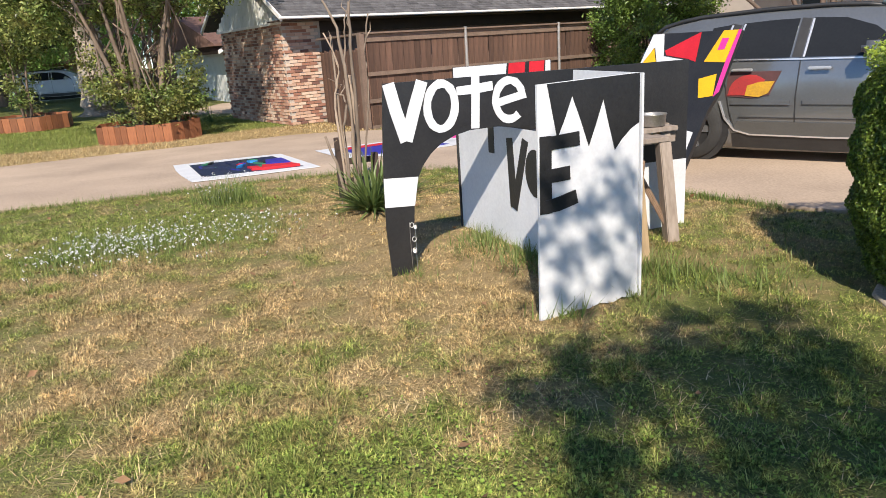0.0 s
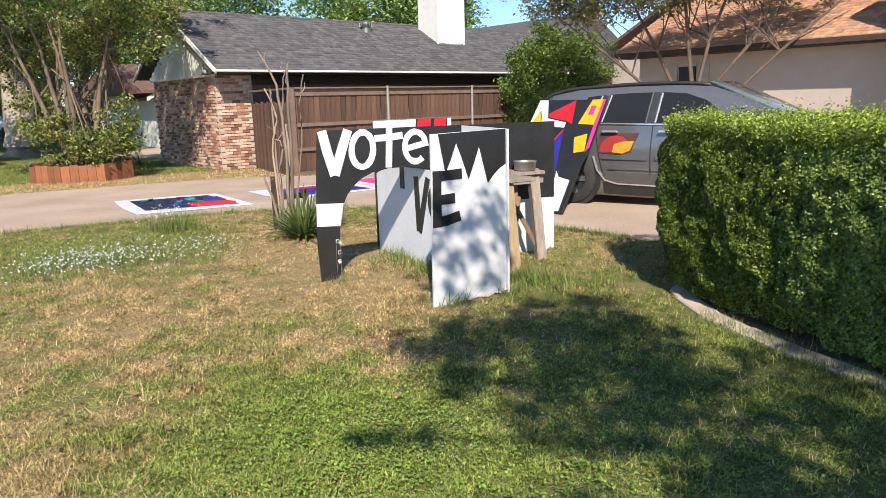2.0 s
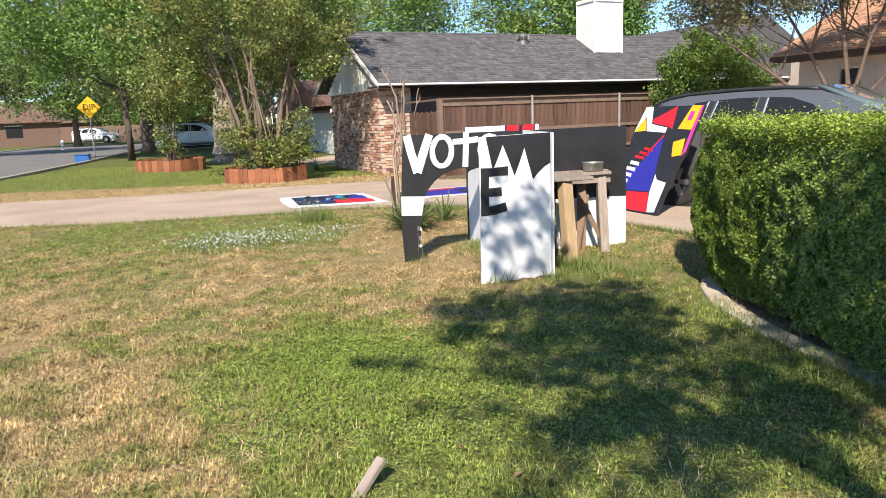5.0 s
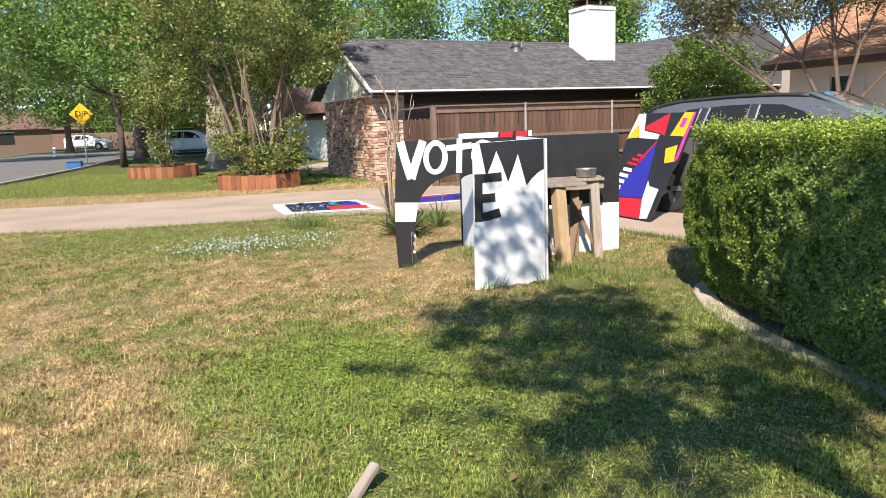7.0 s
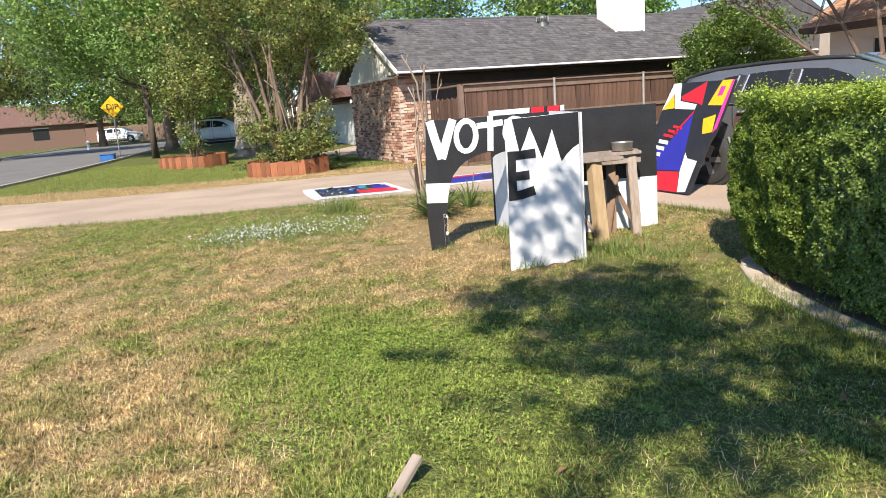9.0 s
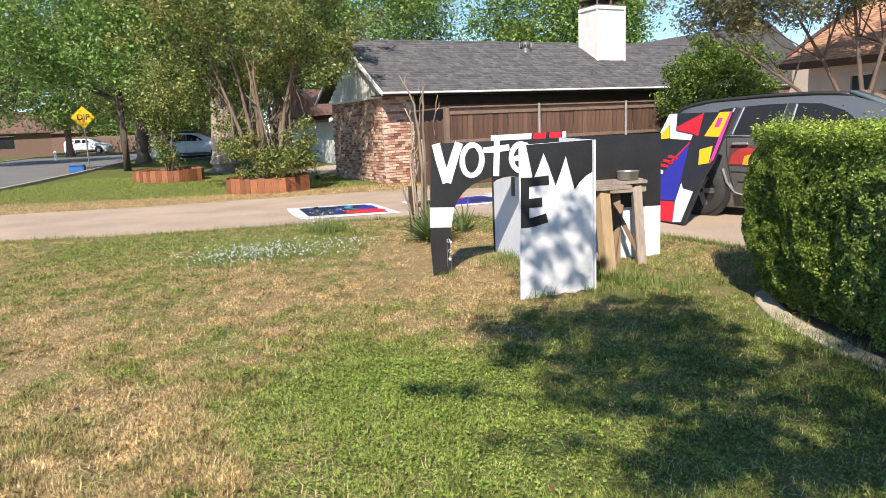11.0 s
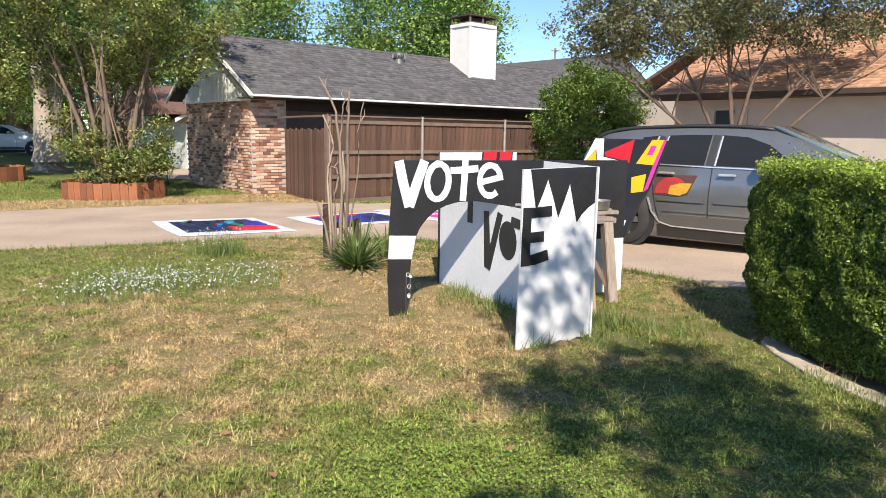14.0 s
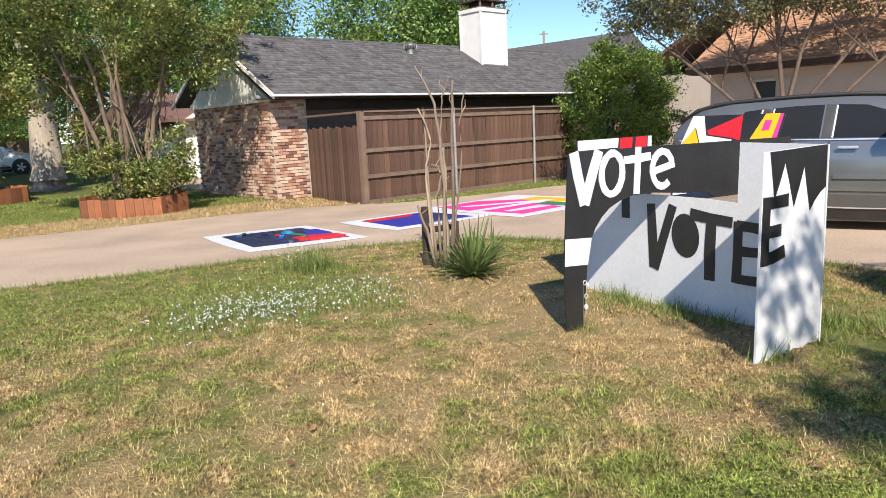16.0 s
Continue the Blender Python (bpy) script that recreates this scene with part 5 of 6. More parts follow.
def tree(name, base, trunks, blobs, leaf, material, bark, label, category="tree", seed=1, group="", low=0.3, limb_n=9, aspect=0.5):
    """trunks: lists of (points, radii); blobs: (centre, radii, clumps, leaves per clump, spread), all from the base."""
    rg = np.random.default_rng(seed)
    ob = thing(name, pose(base[0], base[1], gz(*base[:2]) - 0.01), label, category, group)
    allc, allp = [], []
    for centre, radii, n, per, spread in blobs:
        c, p = clumps(rg, centre, radii, n, per, spread)
        allc.append(c)
        allp.append(p)
    C, P = np.concatenate(allc), np.concatenate(allp)
    P = P[P[:, 2] > low]
    for pts, radii in trunks:
        t = part("trunk", tube(bmesh.new(), pts, radii, 10), bark, ob, smooth=True)
        for k in range(limb_n):
            bm = bmesh.new()
            i = rg.integers(max(1, len(pts) // 2), len(pts))
            a = Vector(pts[i])
            dist = np.linalg.norm(C - np.array(pts[i]), axis=1)
            b = Vector(C[np.argsort(dist)[rg.integers(0, max(1, min(len(C), len(C) // 4)))]])
            m = (a + b) / 2 + Vector(rg.normal(size=3) * 0.06 * (b - a).length)
            r0 = radii[i] * 0.55
            part("branch", tube(bm, [a, m, b], [r0, r0 * 0.6, r0 * 0.2], 5), bark, ob)
    f = new("crown", leaf_soup("crown", P, leaf, material, rg, aspect))
    f.parent = ob
    return ob


def stems(rg, n, r0, spread, h, rad):
    out = []
    for i in range(n):
        a = 2 * math.pi * i / n + rg.uniform(-0.3, 0.3)
        s = spread * rg.uniform(0.6, 1.15)
        pts = [(r0 * math.cos(a) * (1 + 0) + s * math.cos(a) * f ** 1.3 + rg.uniform(-0.05, 0.05), r0 * math.sin(a) + s * math.sin(a) * f ** 1.3 + rg.uniform(-0.05, 0.05), 0.1 + h * f) for f in (0, 0.2, 0.4, 0.6, 0.8, 1.0)]
        out.append((pts, [rad * q for q in (1.15, 1.0, 0.85, 0.7, 0.5, 0.3)]))
    return out


rq = random.Random(11)
# multi-stemmed crape myrtle in the near planter
tree("crape_myrtle", (-6.85, 15.62), stems(rq, 13, 0.26, 1.0, 3.5, 0.062), [((-0.2, 0, 4.6), (2.75, 2.5, 1.75), 215, 190, 0.15), ((-1.8, 0.1, 3.0), (1.2, 1.2, 0.9), 46, 190, 0.15), ((1.6, 0.0, 3.4), (0.9, 1.0, 0.75), 30, 170, 0.14), ((0.0, 0.1, 2.9), (1.1, 1.0, 0.5), 22, 130, 0.15), ((0.25, -0.2, 0.85), (1.0, 0.8, 0.45), 46, 120, 0.12), ((-0.7, -0.3, 1.5), (0.8, 0.7, 0.6), 26, 110, 0.12), ((0.8, 0.2, 1.5), (0.5, 0.6, 0.5), 8, 100, 0.12)], 0.084, LEAF_MYRTLE, BARK, "multi-stemmed crape myrtle growing out of a cedar planter", "tree", 21, low=0.3)
# slim young tree in the far planter
tree("young_tree", (-11.9, 19.4), stems(rq, 3, 0.08, 0.25, 2.4, 0.04), [((0, 0, 1.6), (0.4, 0.4, 1.2), 36, 80, 0.14), ((0, 0, 3.0), (0.9, 0.9, 1.0), 50, 90, 0.22)], 0.10, LEAF_MYRTLE, BARK, "slim young tree growing out of a cedar planter", "tree", 22)
# big pale-trunked tree behind the planters
tree("shade_tree", (-11.9, 23.4), [([(0, 0, 0), (0, 0, 0.35), (0.02, 0, 1.0), (0.05, 0.05, 2.2), (0.1, 0, 3.6), (0.2, 0.1, 5.5)], [0.78, 0.55, 0.46, 0.42, 0.36, 0.2])], [((-1.2, 0, 6.2), (3.4, 3.3, 2.3), 220, 120, 0.34), ((-2.4, 0, 4.2), (2.2, 2.0, 1.2), 80, 110, 0.32)], 0.15, LEAF_OAK, PALEBARK, "large shade tree with a thick pale trunk", "tree", 23, low=2.2)
# street trees on the left
tree("street_tree", (-17.6, 25.8), [([(0, 0, 0), (0, 0, 1.5), (-0.03, 0, 3.0), (-0.1, 0, 5.0)], [0.17, 0.14, 0.13, 0.1])], [((-2.0, -0.6, 6.4), (3.3, 3.0, 2.9), 300, 120, 0.27), ((1.6, 0.4, 5.0), (1.9, 1.9, 1.9), 110, 110, 0.26)], 0.14, LEAF_OAK, DARKBARK, "dense leafy street tree with a dark slim trunk", "tree", 24, low=3.0)
tree("street_tree", (-22.2, 34.4), [([(0, 0, 0), (0, 0, 1.2), (0.2, 0, 3.0), (0.4, 0, 5.2)], [0.5, 0.38, 0.3, 0.2])], [((0, 0, 6.5), (5.0, 4.5, 3.4), 300, 110, 0.45), ((2.5, -1, 3.6), (2.6, 2.0, 1.2), 90, 90, 0.35)], 0.19, LEAF_MYRTLE, BARK, "broad street tree with yellowing leaves", "tree", 25, low=1.9)
tree("street_tree", (-34.0, 34.0), [([(0, 0, 0), (0, 0, 2.5), (0.2, 0, 5.5)], [0.4, 0.3, 0.18])], [((0, 0, 6.3), (4.6, 4.4, 3.2), 240, 100, 0.45)], 0.2, LEAF_MYRTLE, BARK, "street tree with yellowing leaves", "tree", 26, low=2.0)
tree("street_tree", (-40.0, 52.0), [([(0, 0, 0), (0, 0, 2.5), (0.2, 0, 6.0)], [0.4, 0.3, 0.2])], [((0, 0, 6.0), (6.5, 6.0, 3.8), 260, 90, 0.6)], 0.28, LEAF_OAK, BARK, "distant leafy street tree", "tree", 27, low=2.2)
tree("street_tree", (-33.0, 62.0), [([(0, 0, 0), (0, 0, 2.5), (0.2, 0, 6.0)], [0.4, 0.3, 0.2])], [((0, 0, 6.5), (7.5, 6.0, 4.2), 260, 90, 0.65)], 0.3, LEAF_OAK, BARK, "distant leafy street tree", "tree", 28, low=2.2)
for (x, y, sd) in ((-50.0, 78.0, 51), (-42.0, 82.0, 52), (-68.0, 66.0, 53)):
    tree("street_tree", (x, y), [([(0, 0, 0), (0, 0, 2.0), (0.2, 0, 4.0)], [0.4, 0.3, 0.2])], [((0, 0, 3.9), (6.5, 5.5, 3.6), 170, 80, 0.6)], 0.32, LEAF_OAK, BARK, "distant low leafy tree", "tree", sd, low=0.2)
# tall trees behind the brick house
for (x, y, rx, rz, zc, sd) in ((-10.2, 41.0, 4.7, 4.6, 7.0, 31), (0.5, 40.0, 4.5, 4.4, 7.4, 33), (3.6, 43.5, 2.4, 4.0, 6.6, 34), (-17.5, 43.0, 5.0, 4.4, 7.0, 35)):
    tree("tall_tree", (x, y), [([(0, 0, 0), (0, 0, 3.0), (0.2, 0, 5.5), (0.1, 0, 8.0)], [0.4, 0.3, 0.22, 0.12])], [((0, 0, zc), (rx, rx, rz), 330, 100, 0.5)], 0.22, LEAF_OAK, BARK, "tall leafy tree rising behind the house roof", "tree", sd, group="trees behind the house", low=2.0)
# big rounded shrub beside the drive
tree("round_shrub", (5.0, 18.0), stems(rq, 5, 0.12, 0.5, 1.8, 0.05), [((0, 0, 1.75), (1.5, 1.4, 1.5), 330, 150, 0.12), ((0.1, 0, 2.85), (0.8, 0.7, 0.55), 60, 140, 0.11), ((-0.35, 0.1, 3.25), (0.3, 0.3, 0.35), 12, 120, 0.09), ((0.75, 0.1, 2.9), (0.4, 0.4, 0.3), 14, 120, 0.09), ((-0.95, 0, 2.6), (0.4, 0.4, 0.3), 14, 120, 0.09)], 0.075, LEAF_BUSH, DARKBARK, "big rounded evergreen shrub beside the drive", "shrub", 41, low=0.1)
# open multi-stemmed tree in front of the tan house
lean_stems = []
for (bx, by, tx, ty, tz, r) in ((-0.12, 0, -3.1, -0.2, 3.7, 0.07), (-0.06, 0.1, -1.5, 0.3, 4.6, 0.075), (0.05, -0.1, -0.3, -0.3, 5.0, 0.085), (0.1, 0, 0.9, -0.4, 5.0, 0.08), (0.14, 0.1, 2.3, -1.0, 4.6, 0.075), (0.5, 0.1, 3.2, -1.5, 4.4, 0.07)):
    lean_stems.append(([(bx + (tx - bx) * max(0.0, (f - 0.3) / 0.7) ** 1.1 + rq.uniform(-.05, .05), by + (ty - by) * f, 0.9 * tz * f) for f in (0, 0.2, 0.4, 0.6, 0.8, 1.0)], [0.62 * r * k for k in (1.2, 1.05, 0.9, 0.75, 0.55, 0.3)]))
tree("crape_myrtle", (6.75, 13.7), lean_stems, [((-1.4, 0, 3.95), (2.1, 1.4, 0.75), 175, 120, 0.14), ((1.1, -0.5, 4.3), (2.4, 1.6, 0.9), 175, 120, 0.14), ((-2.5, 0.2, 3.45), (1.0, 0.8, 0.4), 28, 90, 0.13)], 0.078, LEAF_PURPLE, BROWNBARK, "open multi-stemmed crape myrtle in front of the tan house", "tree", 42, low=2.2)
# the tree behind the walk, whose crown shades the lawn by the hedge
tree("yard_tree", (4.2, -6.8), [([(0, 0, 0), (0, 0, 1.4), (-0.3, 0.4, 2.6), (-0.9, 1.6, 4.2)], [0.2, 0.16, 0.13, 0.08]), ([(-0.3, 0.4, 2.6), (-1.4, 1.6, 3.7), (-2.6, 2.7, 4.5), (-3.6, 2.9, 4.6), (-4.25, 2.98, 4.6)], [0.09, 0.06, 0.035, 0.015, 0.006])], [((-3.2, 3.95, 4.6), (0.72, 0.80, 0.3), 38, 62, 0.085), ((-2.9, 4.5, 4.6), (0.5, 0.5, 0.3), 22, 62, 0.08), ((-2.53, 3.1, 4.6), (1.0, 0.85, 0.4), 46, 62, 0.085), ((-1.9, 2.65, 4.7), (1.0, 0.75, 0.4), 26, 62, 0.09), ((-2.65, 2.2, 4.6), (0.75, 0.55, 0.35), 16, 62, 0.085), ((-1.85, 1.8, 4.7), (0.95, 0.7, 0.4), 12, 62, 0.09), ((-1.25, 3.45, 4.7), (0.8, 0.9, 0.4), 44, 62, 0.09), ((-0.5, 2.2, 4.7), (1.0, 0.9, 0.5), 10, 62, 0.1), ((-3.57, 5.52, 4.6), (0.38, 0.5, 0.3), 46, 12, 0.045), ((-3.75, 4.2, 4.6), (0.38, 0.32, 0.2), 8, 50, 0.08), ((-3.68, 3.6, 4.6), (0.32, 0.3, 0.2), 7, 50, 0.08), ((-4.15, 2.98, 4.6), (0.25, 0.035, 0.03), 6, 15, 0.03), ((-3.6, 2.4, 4.6), (0.3, 0.05, 0.03), 5, 12, 0.035)], 0.08, LEAF_MYRTLE, BARK, "leafy yard tree shading the lawn", "tree", 43, low=2.4, limb_n=6)


# ---- tan house on the right ----
R = frame2(6.12, 16.25, 0.594, -0.805, -0.07)
tan = thing("house", R, "tan walled house with a reddish tile roof", "house")
part("wall", B(0.2, 14.0, 0.6, 8.0, 0, 2.45), STUCCO, tan, "plain tan wall")
part("soffit", B(-0.1, 14.2, 0.04, 0.6, 2.40, 2.44), DARKWOOD, tan)
part("fascia", B(-0.15, 14.2, -0.02, 0.035, 2.42, 2.53, bevel=0.006), DARKWOOD, tan, "dark brown fascia board")
tr_ = part("roof", slab(bmesh.new(), [(0.0, 2.46), (0.0, 2.52), (4.6, 4.75), (9.2, 2.5), (9.2, 2.44)], -0.15, 14.2), RTILE, tan, "reddish brown tile roof")
tr_.matrix_basis = Matrix(((0, 1, 0, 0), (1, 0, 0, 0), (0, 0, 1, 0), (0, 0, 0, 1)))
roof_sheet(tr_, -0.15, 14.2, 0.0, 2.53, 4.6, 4.76, RTILE, 0.155, 0.15, 7, 0.022, "tiles").matrix_basis = tr_.matrix_basis.inverted()
win = part("window", B(1.32, 1.75, 0.56, 0.62, 1.2, 2.15), CARGLASS, tan, "dark window pane")
part("window_frame", B(1.3, 1.77, 0.54, 0.59, 2.15, 2.22), STUCCO, win)
part("window_frame", B(1.3, 1.77, 0.54, 0.59, 1.13, 1.2), STUCCO, win)
for x0 in (0.98, 1.79):
    shut = part("shutter", B(x0, x0 + 0.3, 0.555, 0.595, 1.15, 2.2), STUCCO, tan, "louvred tan shutter")
    for k in range(12):
        part("slat", B(x0 + 0.03, x0 + 0.27, 0.54, 0.558, 1.2 + k * 0.082, 1.25 + k * 0.082), STUCCO, shut)
part("end_wall", B(6.42, 9.2, -0.25, 0.59, 0, 4.6), SIDING, tan, "pale rough plastered end wall")
part("corner_board", B(6.28, 6.415, -0.24, 0.0, 0, 4.4), DARKWOOD, tan)
back = thing("house", frame2(9.2, 27.5, 0.594, -0.805), "white gabled house far behind the shrub", "house")
part("wall", B(0, 7, 0, 6, 0, 2.9), STUCCO, back)
part("roof", slab(bmesh.new(), [(-0.5, 2.8), (3.5, 5.0), (7.5, 2.8), (7.5, 2.7), (3.5, 4.85), (-0.5, 2.7)], -0.4, 6.4), MAROON, back)

# ---- houses and cars along the street ----
n2 = thing("house", frame2(-11.1, 25.7, UX, UY, -0.3), "neighbouring house with white garage door and brown roof", "house")
part("wall", B(3.15, 11, 0.6, 8, 0, 2.3), SIDING, n2, "pale siding wall")
part("wall", B(3.15, 8.0, 0, 0.58, 0, 2.3), SIDING, n2, "white siding garage front")
part("roof", slab(bmesh.new(), [(-0.55, 2.3), (-0.55, 2.38), (4.0, 3.62), (8.5, 2.38), (8.5, 2.3)], 2.4, 11.5), MAROON, n2, "brown shingle roof").matrix_basis = Matrix(((0, 1, 0, 0), (1, 0, 0, 0), (0, 0, 1, 0), (0, 0, 0, 1)))
part("fascia", slab(bmesh.new(), [(2.58, 2.0), (2.58, 2.15), (5.57, 3.83), (5.57, 3.67)], -0.44, -0.405), TRIM, n2, "white rake board")
part("gable", slab(bmesh.new(), [(3.15, 2.305), (8.0, 2.305), (5.57, 3.6)], 0.0, 0.1), SIDING, n2, "white front gable")
part("gable_roof", slab(bmesh.new(), [(2.6, 2.12), (5.57, 3.8), (8.5, 2.12), (8.5, 2.02), (5.57, 3.68), (2.6, 2.02)], -0.4, 3.0), MAROON, n2)
gd = part("garage_door", B(3.7, 7.2, -0.06, 0.02, 0.02, 2.12), SIDING, n2, "white sectional garage door")
for k in range(8):
    part("garage_panel", B(3.72, 7.18, -0.085, -0.058, 0.05 + 0.257 * k, 0.285 + 0.257 * k, bevel=0.006), SIDING, gd)
part("trim", B(3.57, 3.7, -0.07, 0.0, 0, 2.25), TRIM, n2)
solid("side_drive", plate(bmesh.new(), [(-9.8, 27.0), (-6.4, 29.5), (-3.0, 24.5), (-5.5, 21.5), (-10.5, 23.5)], -0.25, -0.135), CONCRETE, "pale concrete drive of the neighbouring house", "driveway", kind="structure")


def far_house(x, y, ang, w, d, wallm, roofm, label):
    ob = thing("house", pose(x, y, 0, 0, 0, ang), label, "house", "houses across the street")
    part("wall", B(0, w, 0, d, 0, 2.5), wallm, ob)
    rf_ = part("roof", slab(bmesh.new(), [(-0.5, 2.4), (d / 2, 2.4 + d * 0.24), (d + 0.5, 2.4), (d + 0.5, 2.3), (-0.5, 2.3)], -0.5, w + 0.5), roofm, ob)
    rf_.matrix_basis = Matrix(((0, 1, 0, 0), (1, 0, 0, 0), (0, 0, 1, 0), (0, 0, 0, 1)))
    for k in range(3):
        wn_ = part("window", B(w * (0.15 + 0.28 * k), w * (0.15 + 0.28 * k) + 1.4, -0.04, 0.02, 0.9, 2.0), CARGLASS, ob)
        part("window_frame", B(w * (0.15 + 0.28 * k) - 0.08, w * (0.15 + 0.28 * k) + 1.48, -0.07, -0.035, 2.0, 2.1), TRIM, wn_)
    return ob


far_house(-62.0, 52.0, 40, 16, 9, FARWALL, MAROON, "low brick house across the street")
far_house(-66.0, 74.0, 18, 30, 9, FARWALL, MAROON, "low brick house far down the street")
far_house(-30.0, 72.0, 10, 16, 9, FARWALL, MAROON, "low brick house with brown roof far down the street")
car(frame2(-20.9, 34.6, 0.86, 0.51, 0.02), WHITECAR, "white hatchback parked on the street beyond the trees", "parked cars")
car(frame2(-47.5, 62.0, 0.85, 0.2, 0.02), WHITECAR, "white car parked far down the street", "parked cars")
gf = thing("picket_fence", frame2(-48.0, 66.0, 0.95, -0.1), "grey wooden fence far down the street", "fence")
pk = fill("picket", B(-0.14, 0.14, -0.02, 0.02, 0, 1.7), RAIL)
for i in range(60):
    share("picket", pk, gf, pose(0.3 * i, 0, 0))
sign = thing("road_sign", pose(-23.1, 30.9, 0, 0, 0, 35), "yellow diamond road sign reading DIP on a steel post", "road sign")
part("post", tube(bmesh.new(), [(0, 0.03, 0), (0, 0.03, 3.0)], [0.035, 0.035], 8), POST, sign)
dia = part("plate", slab(bmesh.new(), [(0, 1.98), (0.56, 2.54), (0, 3.10), (-0.56, 2.54)], -0.01, 0.01), SIGNYEL, sign, "yellow diamond plate")
cv = bpy.data.curves.new("dip_text", "FONT")
cv.body, cv.size, cv.align_x, cv.align_y, cv.extrude = "DIP", 0.40, "CENTER", "CENTER", 0.006
cv.materials.append(BLACK)
txt = new("writing", cv)
txt.parent = dia
txt.matrix_basis = pose(0, -0.018, 2.54, 90)
bn = solid("blue_bin", B(-0.3, 0.3, -0.2, 0.2, 0, 0.3, bevel=0.03), BINBLUE, "blue plastic crate at the kerb", "crate", m=pose(-20.0, 25.8, 0, 0, 0, 20))
part("lid", B(-0.31, 0.31, -0.21, 0.21, 0.3, 0.33, bevel=0.01), BINBLUE, bn)
hy = solid("fire_hydrant", lathe(bmesh.new(), [(0.0, 0.0), (0.17, 0.0), (0.17, 0.05), (0.11, 0.06), (0.11, 0.5), (0.14, 0.52), (0.13, 0.6), (0.06, 0.7), (0.0, 0.72)], 16), TRIM, "pale fire hydrant across the street", "hydrant", m=pose(-36.0, 45.0, 0), smooth=True)
for k, (za, zb) in enumerate(((7.2, 7.0), (6.6, 6.45), (6.1, 5.95))):
    pts = [(-20 + 2.9 * i, 34.5 - 0.2 * i, za + (zb - za) * i / 8 - 0.35 * math.sin(math.pi * i / 8)) for i in range(9)]
    solid("power_line", tube(bmesh.new(), pts, [0.009] * 9, 5), BLACKPLASTIC, "thin dark overhead power cable", "cable", "overhead cables")
pole = thing("utility_pole", pose(11.2, 50.0, 0), "wooden utility pole behind the houses", "utility pole")
part("pole", tube(bmesh.new(), [(0, 0, 0), (0, 0, 7.6)], [0.11, 0.08], 8), GREYWOOD, pole)
part("crossarm", B(-0.3, 0.3, -0.05, 0.05, 7.38, 7.45), GREYWOOD, pole)


# ---- lawn blades, weeds, flowers ----
def inside(P, x, y):
    P = np.array(P)
    keep = np.zeros(len(x), bool)
    j = len(P) - 1
    for i in range(len(P)):
        xi, yi, xj, yj = *P[i], *P[j]
        keep ^= ((yi > y) != (yj > y)) & (x < (xj - xi) * (y - yi) / (yj - yi + 1e-12) + xi)
        j = i
    return keep


def blades(name, x, y, h, w, rg, material, label, category, lean=0.8, tall=1.0):
    n = len(x)
    lz = -0.16 * np.clip((y - 8.5) / 7.0, 0, 1) * np.clip((x + 13.0) / 4.5, 0, 1)
    az = rg.uniform(0, 2 * np.pi, n)
    hh = h * rg.uniform(0.5, 1.3, n) * tall
    ln = lean * rg.uniform(0.2, 1.3, n)
    dx, dy = np.cos(az), np.sin(az)
    px, py = -dy, dx
    ww = w * rg.uniform(0.6, 1.3, n)
    tip = np.stack([x + dx * hh * ln, y + dy * hh * ln, lz + hh * np.clip(1 - 0.35 * ln, 0.25, 1)], 1)
    a = np.stack([x - px * ww, y - py * ww, lz - 0.004], 1)
    b = np.stack([x + px * ww, y + py * ww, lz - 0.004], 1)
    me = soup(name, np.stack([a, b, tip], 1), [(0, 1, 2)], material)
    return tagged(new(name, me), label, category, kind="stuff")


rg = np.random.default_rng(77)
DRIVE = NEAR + FAR[::-1]
NT, PER = 74000, 13
cy = -1.5 + 10.2 * rg.random(NT) ** 1.3
cx = -2.2 - 0.85 * np.maximum(cy, 0) + rg.random(NT) * (5.3 + 0.85 * np.maximum(cy, 0))
thin = rg.random(NT) < np.clip((cy + 1.5) / 1.2, 0, 1)
cx, cy = cx[thin], cy[thin]
NT = len(cx)
ht = np.array([1.0 + 1.1 * noise.noise((a * 2.2, b * 2.2, 3.0)) + 1.1 * noise.noise((a * 8.0, b * 8.0, 5.0)) for a, b in zip(cx, cy)])
ht = np.clip(ht, 0.35, 1.9)
tx = np.repeat(cx, PER) + rg.normal(0, 0.0135, NT * PER)
ty = np.repeat(cy, PER) + rg.normal(0, 0.0135, NT * PER)
ht = np.repeat(ht, PER)
ok = ~inside(DRIVE, tx, ty) & ~inside(plate_pts, tx, ty)
blades("grass", tx[ok], ty[ok], 0.034, 0.0031, rg, BLADE, "short mown grass blades, green and straw", "grass", 1.7, ht[ok])
# long dead straws lying in the lawn
N = 42000
ty = -0.7 + 8.8 * rg.random(N) ** 1.4
tx = -2.2 - 0.85 * np.maximum(ty, 0) + rg.random(N) * (5.2 + 0.85 * np.maximum(ty, 0))
dens = np.array([noise.noise((a * 0.9, b * 0.9, 7.0)) for a, b in zip(tx, ty)])
ok = ~inside(DRIVE, tx, ty) & ~inside(plate_pts, tx, ty) & (dens > -0.15)
STRAW = mat("straw", (0.66, 0.52, 0.29), (0.50, 0.37, 0.18), 5.0, 0.7, 0.0, 20, island=0.3)
blades("dead_straw", tx[ok], ty[ok], 0.055, 0.0022, rg, STRAW, "pale dead straw lying in the lawn", "straw", 2.2)
N = 210000
tx2, ty2 = rg.uniform(-16, 6, N), rg.uniform(9.5, 21, N)
ok = ~inside(DRIVE, tx2, ty2) & (np.hypot(tx2 + 6.85, ty2 - 15.62) > 1.12)
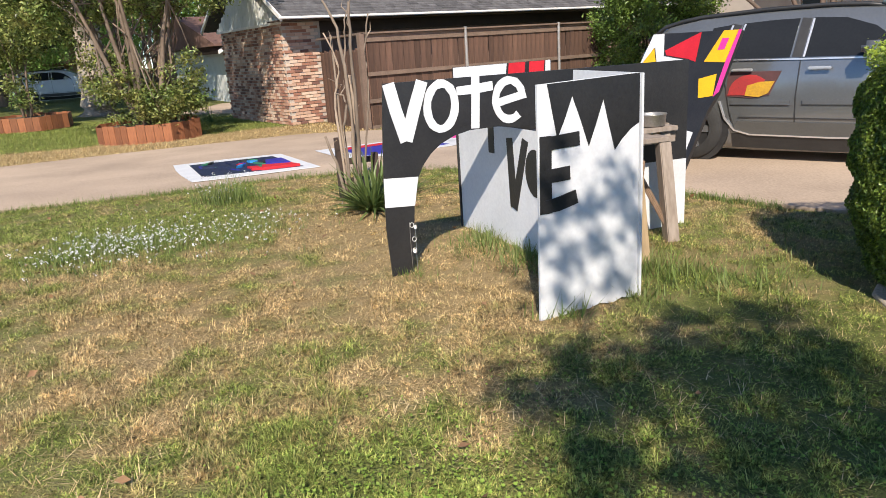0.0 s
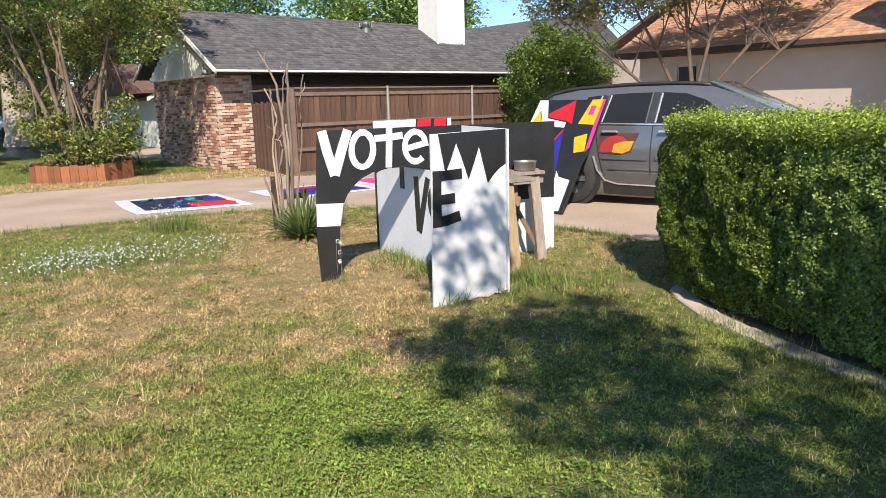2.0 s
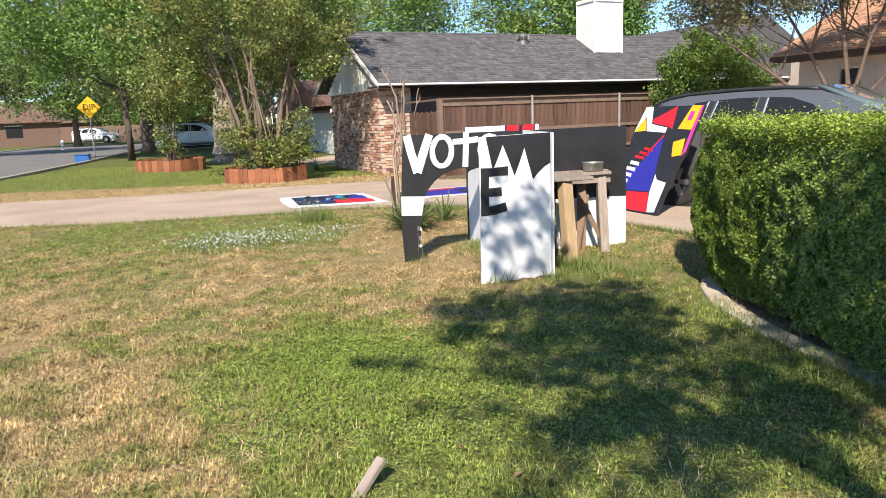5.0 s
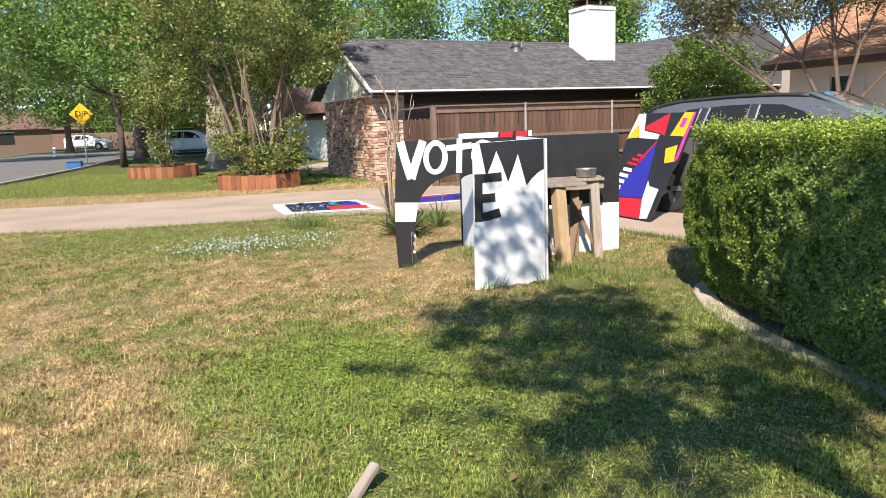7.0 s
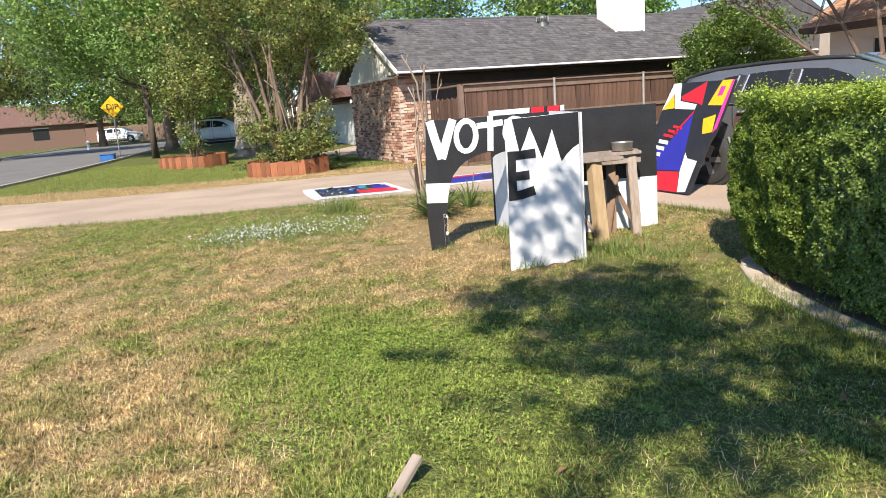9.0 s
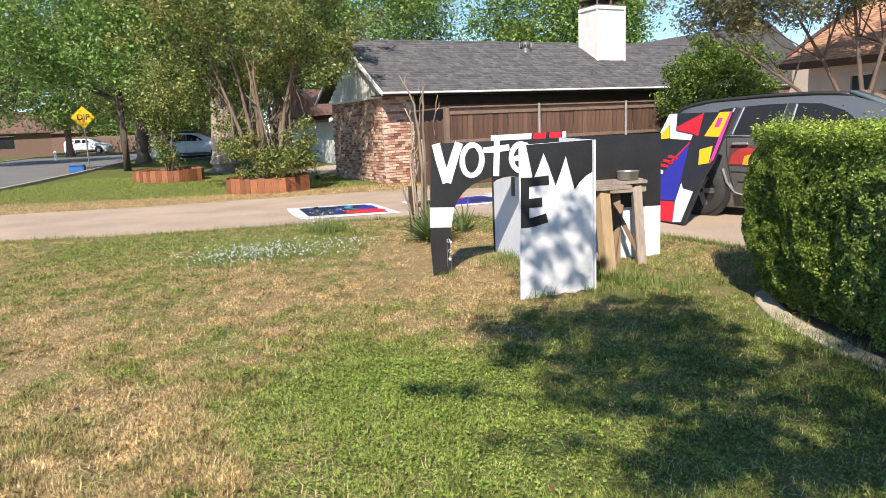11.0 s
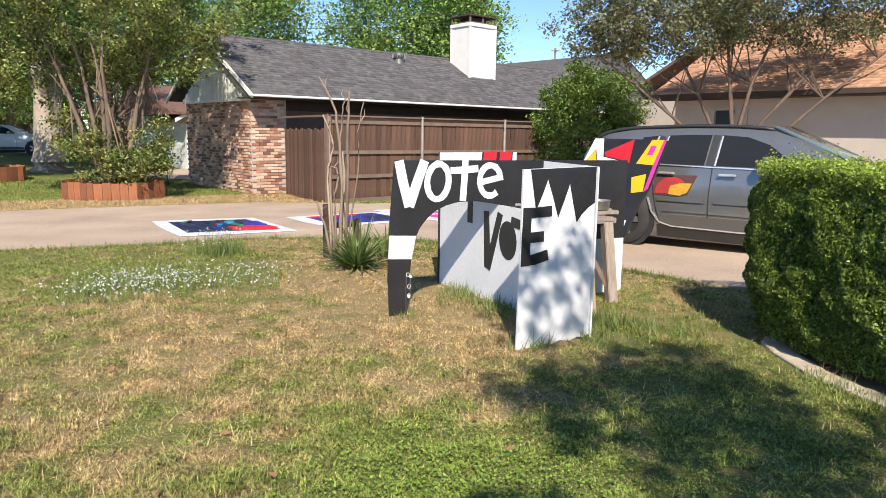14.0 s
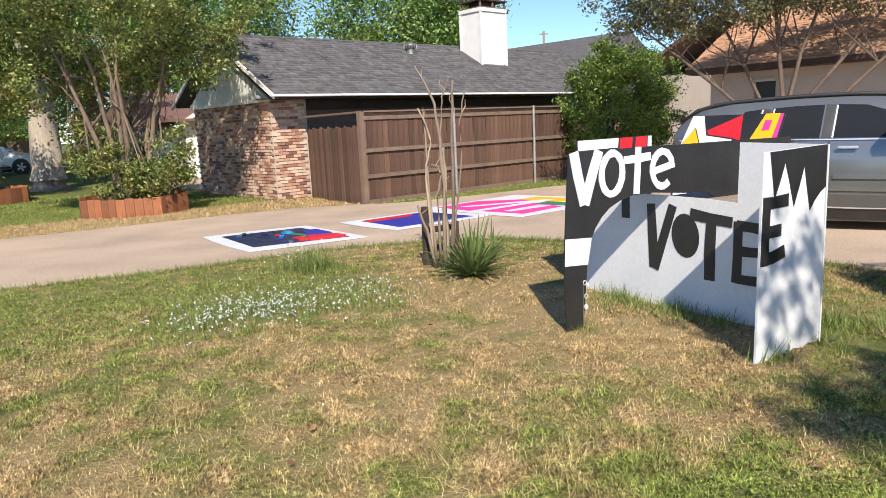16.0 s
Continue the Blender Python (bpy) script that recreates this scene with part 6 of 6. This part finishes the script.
blades("grass", tx2[ok], ty2[ok], 0.06, 0.006, rg, BLADE, "short dry and green grass beyond the drive", "grass", 0.9)
# taller tufts along the drive edge and the foot of the sign
ex = []
for a, b in zip(NEAR[2:], NEAR[3:11]):
    k = rg.random(700)
    ex.append(np.stack([a[0] + (b[0] - a[0]) * k, a[1] + (b[1] - a[1]) * k - np.abs(rg.normal(0.02, 0.08, 700))], 1))
for (cx, cy, s, n) in ((0.25, 4.85, 0.22, 500), (0.55, 4.45, 0.16, 300), (1.05, 3.62, 0.1, 120), (1.2, 4.2, 0.2, 250), (-0.3, 4.3, 0.1, 80), (1.9, 4.2, 0.35, 300), (2.2, 1.6, 0.2, 260), (2.35, 2.2, 0.12, 140)):
    ex.append(rg.normal((cx, cy), s, (n, 2)))
for a, b in zip(EDGE[3:], EDGE[4:]):
    k = rg.random(170)
    ex.append(np.stack([a[0] + (b[0] - a[0]) * k + rg.normal(0.0, 0.05, 170), a[1] + (b[1] - a[1]) * k], 1))
ex = np.concatenate(ex)
ex = ex[~inside(DRIVE, ex[:, 0], ex[:, 1])]
GREENBLADE = mat("tuft_blades", (0.14, 0.22, 0.045), (0.22, 0.25, 0.08), 3.0, 0.6, 0.0, 9, island=0.35, transl=0.3)
ft = np.concatenate([rg.normal(c, sd, (n, 2)) for c, sd, n in (((0.22, 4.95), (0.10, 0.16), 260), ((0.45, 4.5), (0.08, 0.14), 180), ((0.62, 4.15), (0.06, 0.1), 90), ((1.22, 4.05), (0.14, 0.12), 320), ((1.0, 3.66), (0.06, 0.04), 60), ((0.55, 3.42), (0.1, 0.03), 60), ((1.55, 3.75), (0.22, 0.15), 200))])
blades("weed_tuft", ft[:, 0], ft[:, 1], 0.15, 0.0045, rg, GREENBLADE, "long green grass tufts at the foot of the sign", "grass", 0.9)
blades("grass_tuft", ex[:, 0], ex[:, 1], 0.085, 0.0035, rg, GREENBLADE, "taller weedy grass along edges and under the sign", "grass", 0.7)
# clover patch
CLOVER = mat("clover", (0.20, 0.33, 0.04), (0.29, 0.38, 0.07), 3.0, 0.6, 0.0, 9, island=0.3, transl=0.3)
cc = np.concatenate([rg.normal(c, s, (n, 2)) for c, s, n in (((-0.15, 1.55), 0.34, 4800), ((0.35, 0.9), 0.45, 3800), ((1.3, 1.3), 0.6, 3400), ((-0.4, 0.8), 0.35, 1500), ((0.9, 2.4), 0.5, 1200), ((1.9, 0.6), 0.5, 1900))])
cz = rg.uniform(0.02, 0.045, len(cc))
tagged(new("clover", leaf_soup("clover", np.concatenate([cc, cz[:, None]], 1), 0.0125, CLOVER, rg, 0.9, np.tile([0, 0, 2.0], (len(cc), 1)))), "low bright green clover in the lawn", "clover", kind="stuff")
# white wildflowers
fc = np.concatenate([rg.normal(c, s, (n, 2)) for c, s, n in (((-2.7, 5.35), (0.3, 0.22), 260), ((-2.3, 5.6), (0.5, 0.33), 240), ((-2.95, 5.0), (0.25, 0.25), 80), ((-1.7, 5.85), (0.2, 0.22), 60), ((-2.5, 7.2), (0.16, 0.12), 90))])
fz = np.where(fc[:, 1] > 6.95, rg.uniform(0.08, 0.3, len(fc)), rg.uniform(0.03, 0.11, len(fc)))
tagged(new("wildflowers", leaf_soup("wildflowers", np.repeat(np.concatenate([fc, fz[:, None]], 1), 3, 0) + rg.normal(0, 0.006, (len(fc) * 3, 3)), 0.0145, PETAL, rg, 0.9)), "patch of small white wildflowers in the lawn", "wildflowers", kind="stuff")
blades("wildflower_stems", np.repeat(fc[:, 0], 4) + rg.normal(0, 0.03, len(fc) * 4), np.repeat(fc[:, 1], 4) + rg.normal(0, 0.03, len(fc) * 4), 0.12, 0.003, rg, GREENBLADE, "thin green stems of the wildflowers", "wildflowers", 0.5)
weed = rg.normal((-2.4, 7.1), (0.15, 0.11), (380, 2))
blades("weed_clump", weed[:, 0], weed[:, 1], 0.28, 0.004, rg, GREENBLADE, "weedy flowering clump at the drive edge", "weeds", 0.5)
yucca(pose(-6.75, 19.3, -0.16), 22, 0.6, "small spiky plant at the foot of the brick wall")
N = 170
lx, ly = rg.uniform(-4.5, 2.4, N), rg.uniform(0.2, 8.0, N)
ok = ~inside(DRIVE, lx, ly)
FALLEN = mat("fallen_leaves", (0.30, 0.17, 0.08), (0.17, 0.09, 0.045), 5.0, 0.8, 0.0, 20, island=0.35)
tagged(new("fallen_leaves", leaf_soup("fallen_leaves", np.stack([lx[ok], ly[ok], np.full(ok.sum(), 0.035)], 1), 0.045, FALLEN, rg, 0.6, np.tile([0, 0, 1.5], (ok.sum(), 1)))), "scattered brown fallen leaves on the lawn", "fallen leaves", kind="stuff")
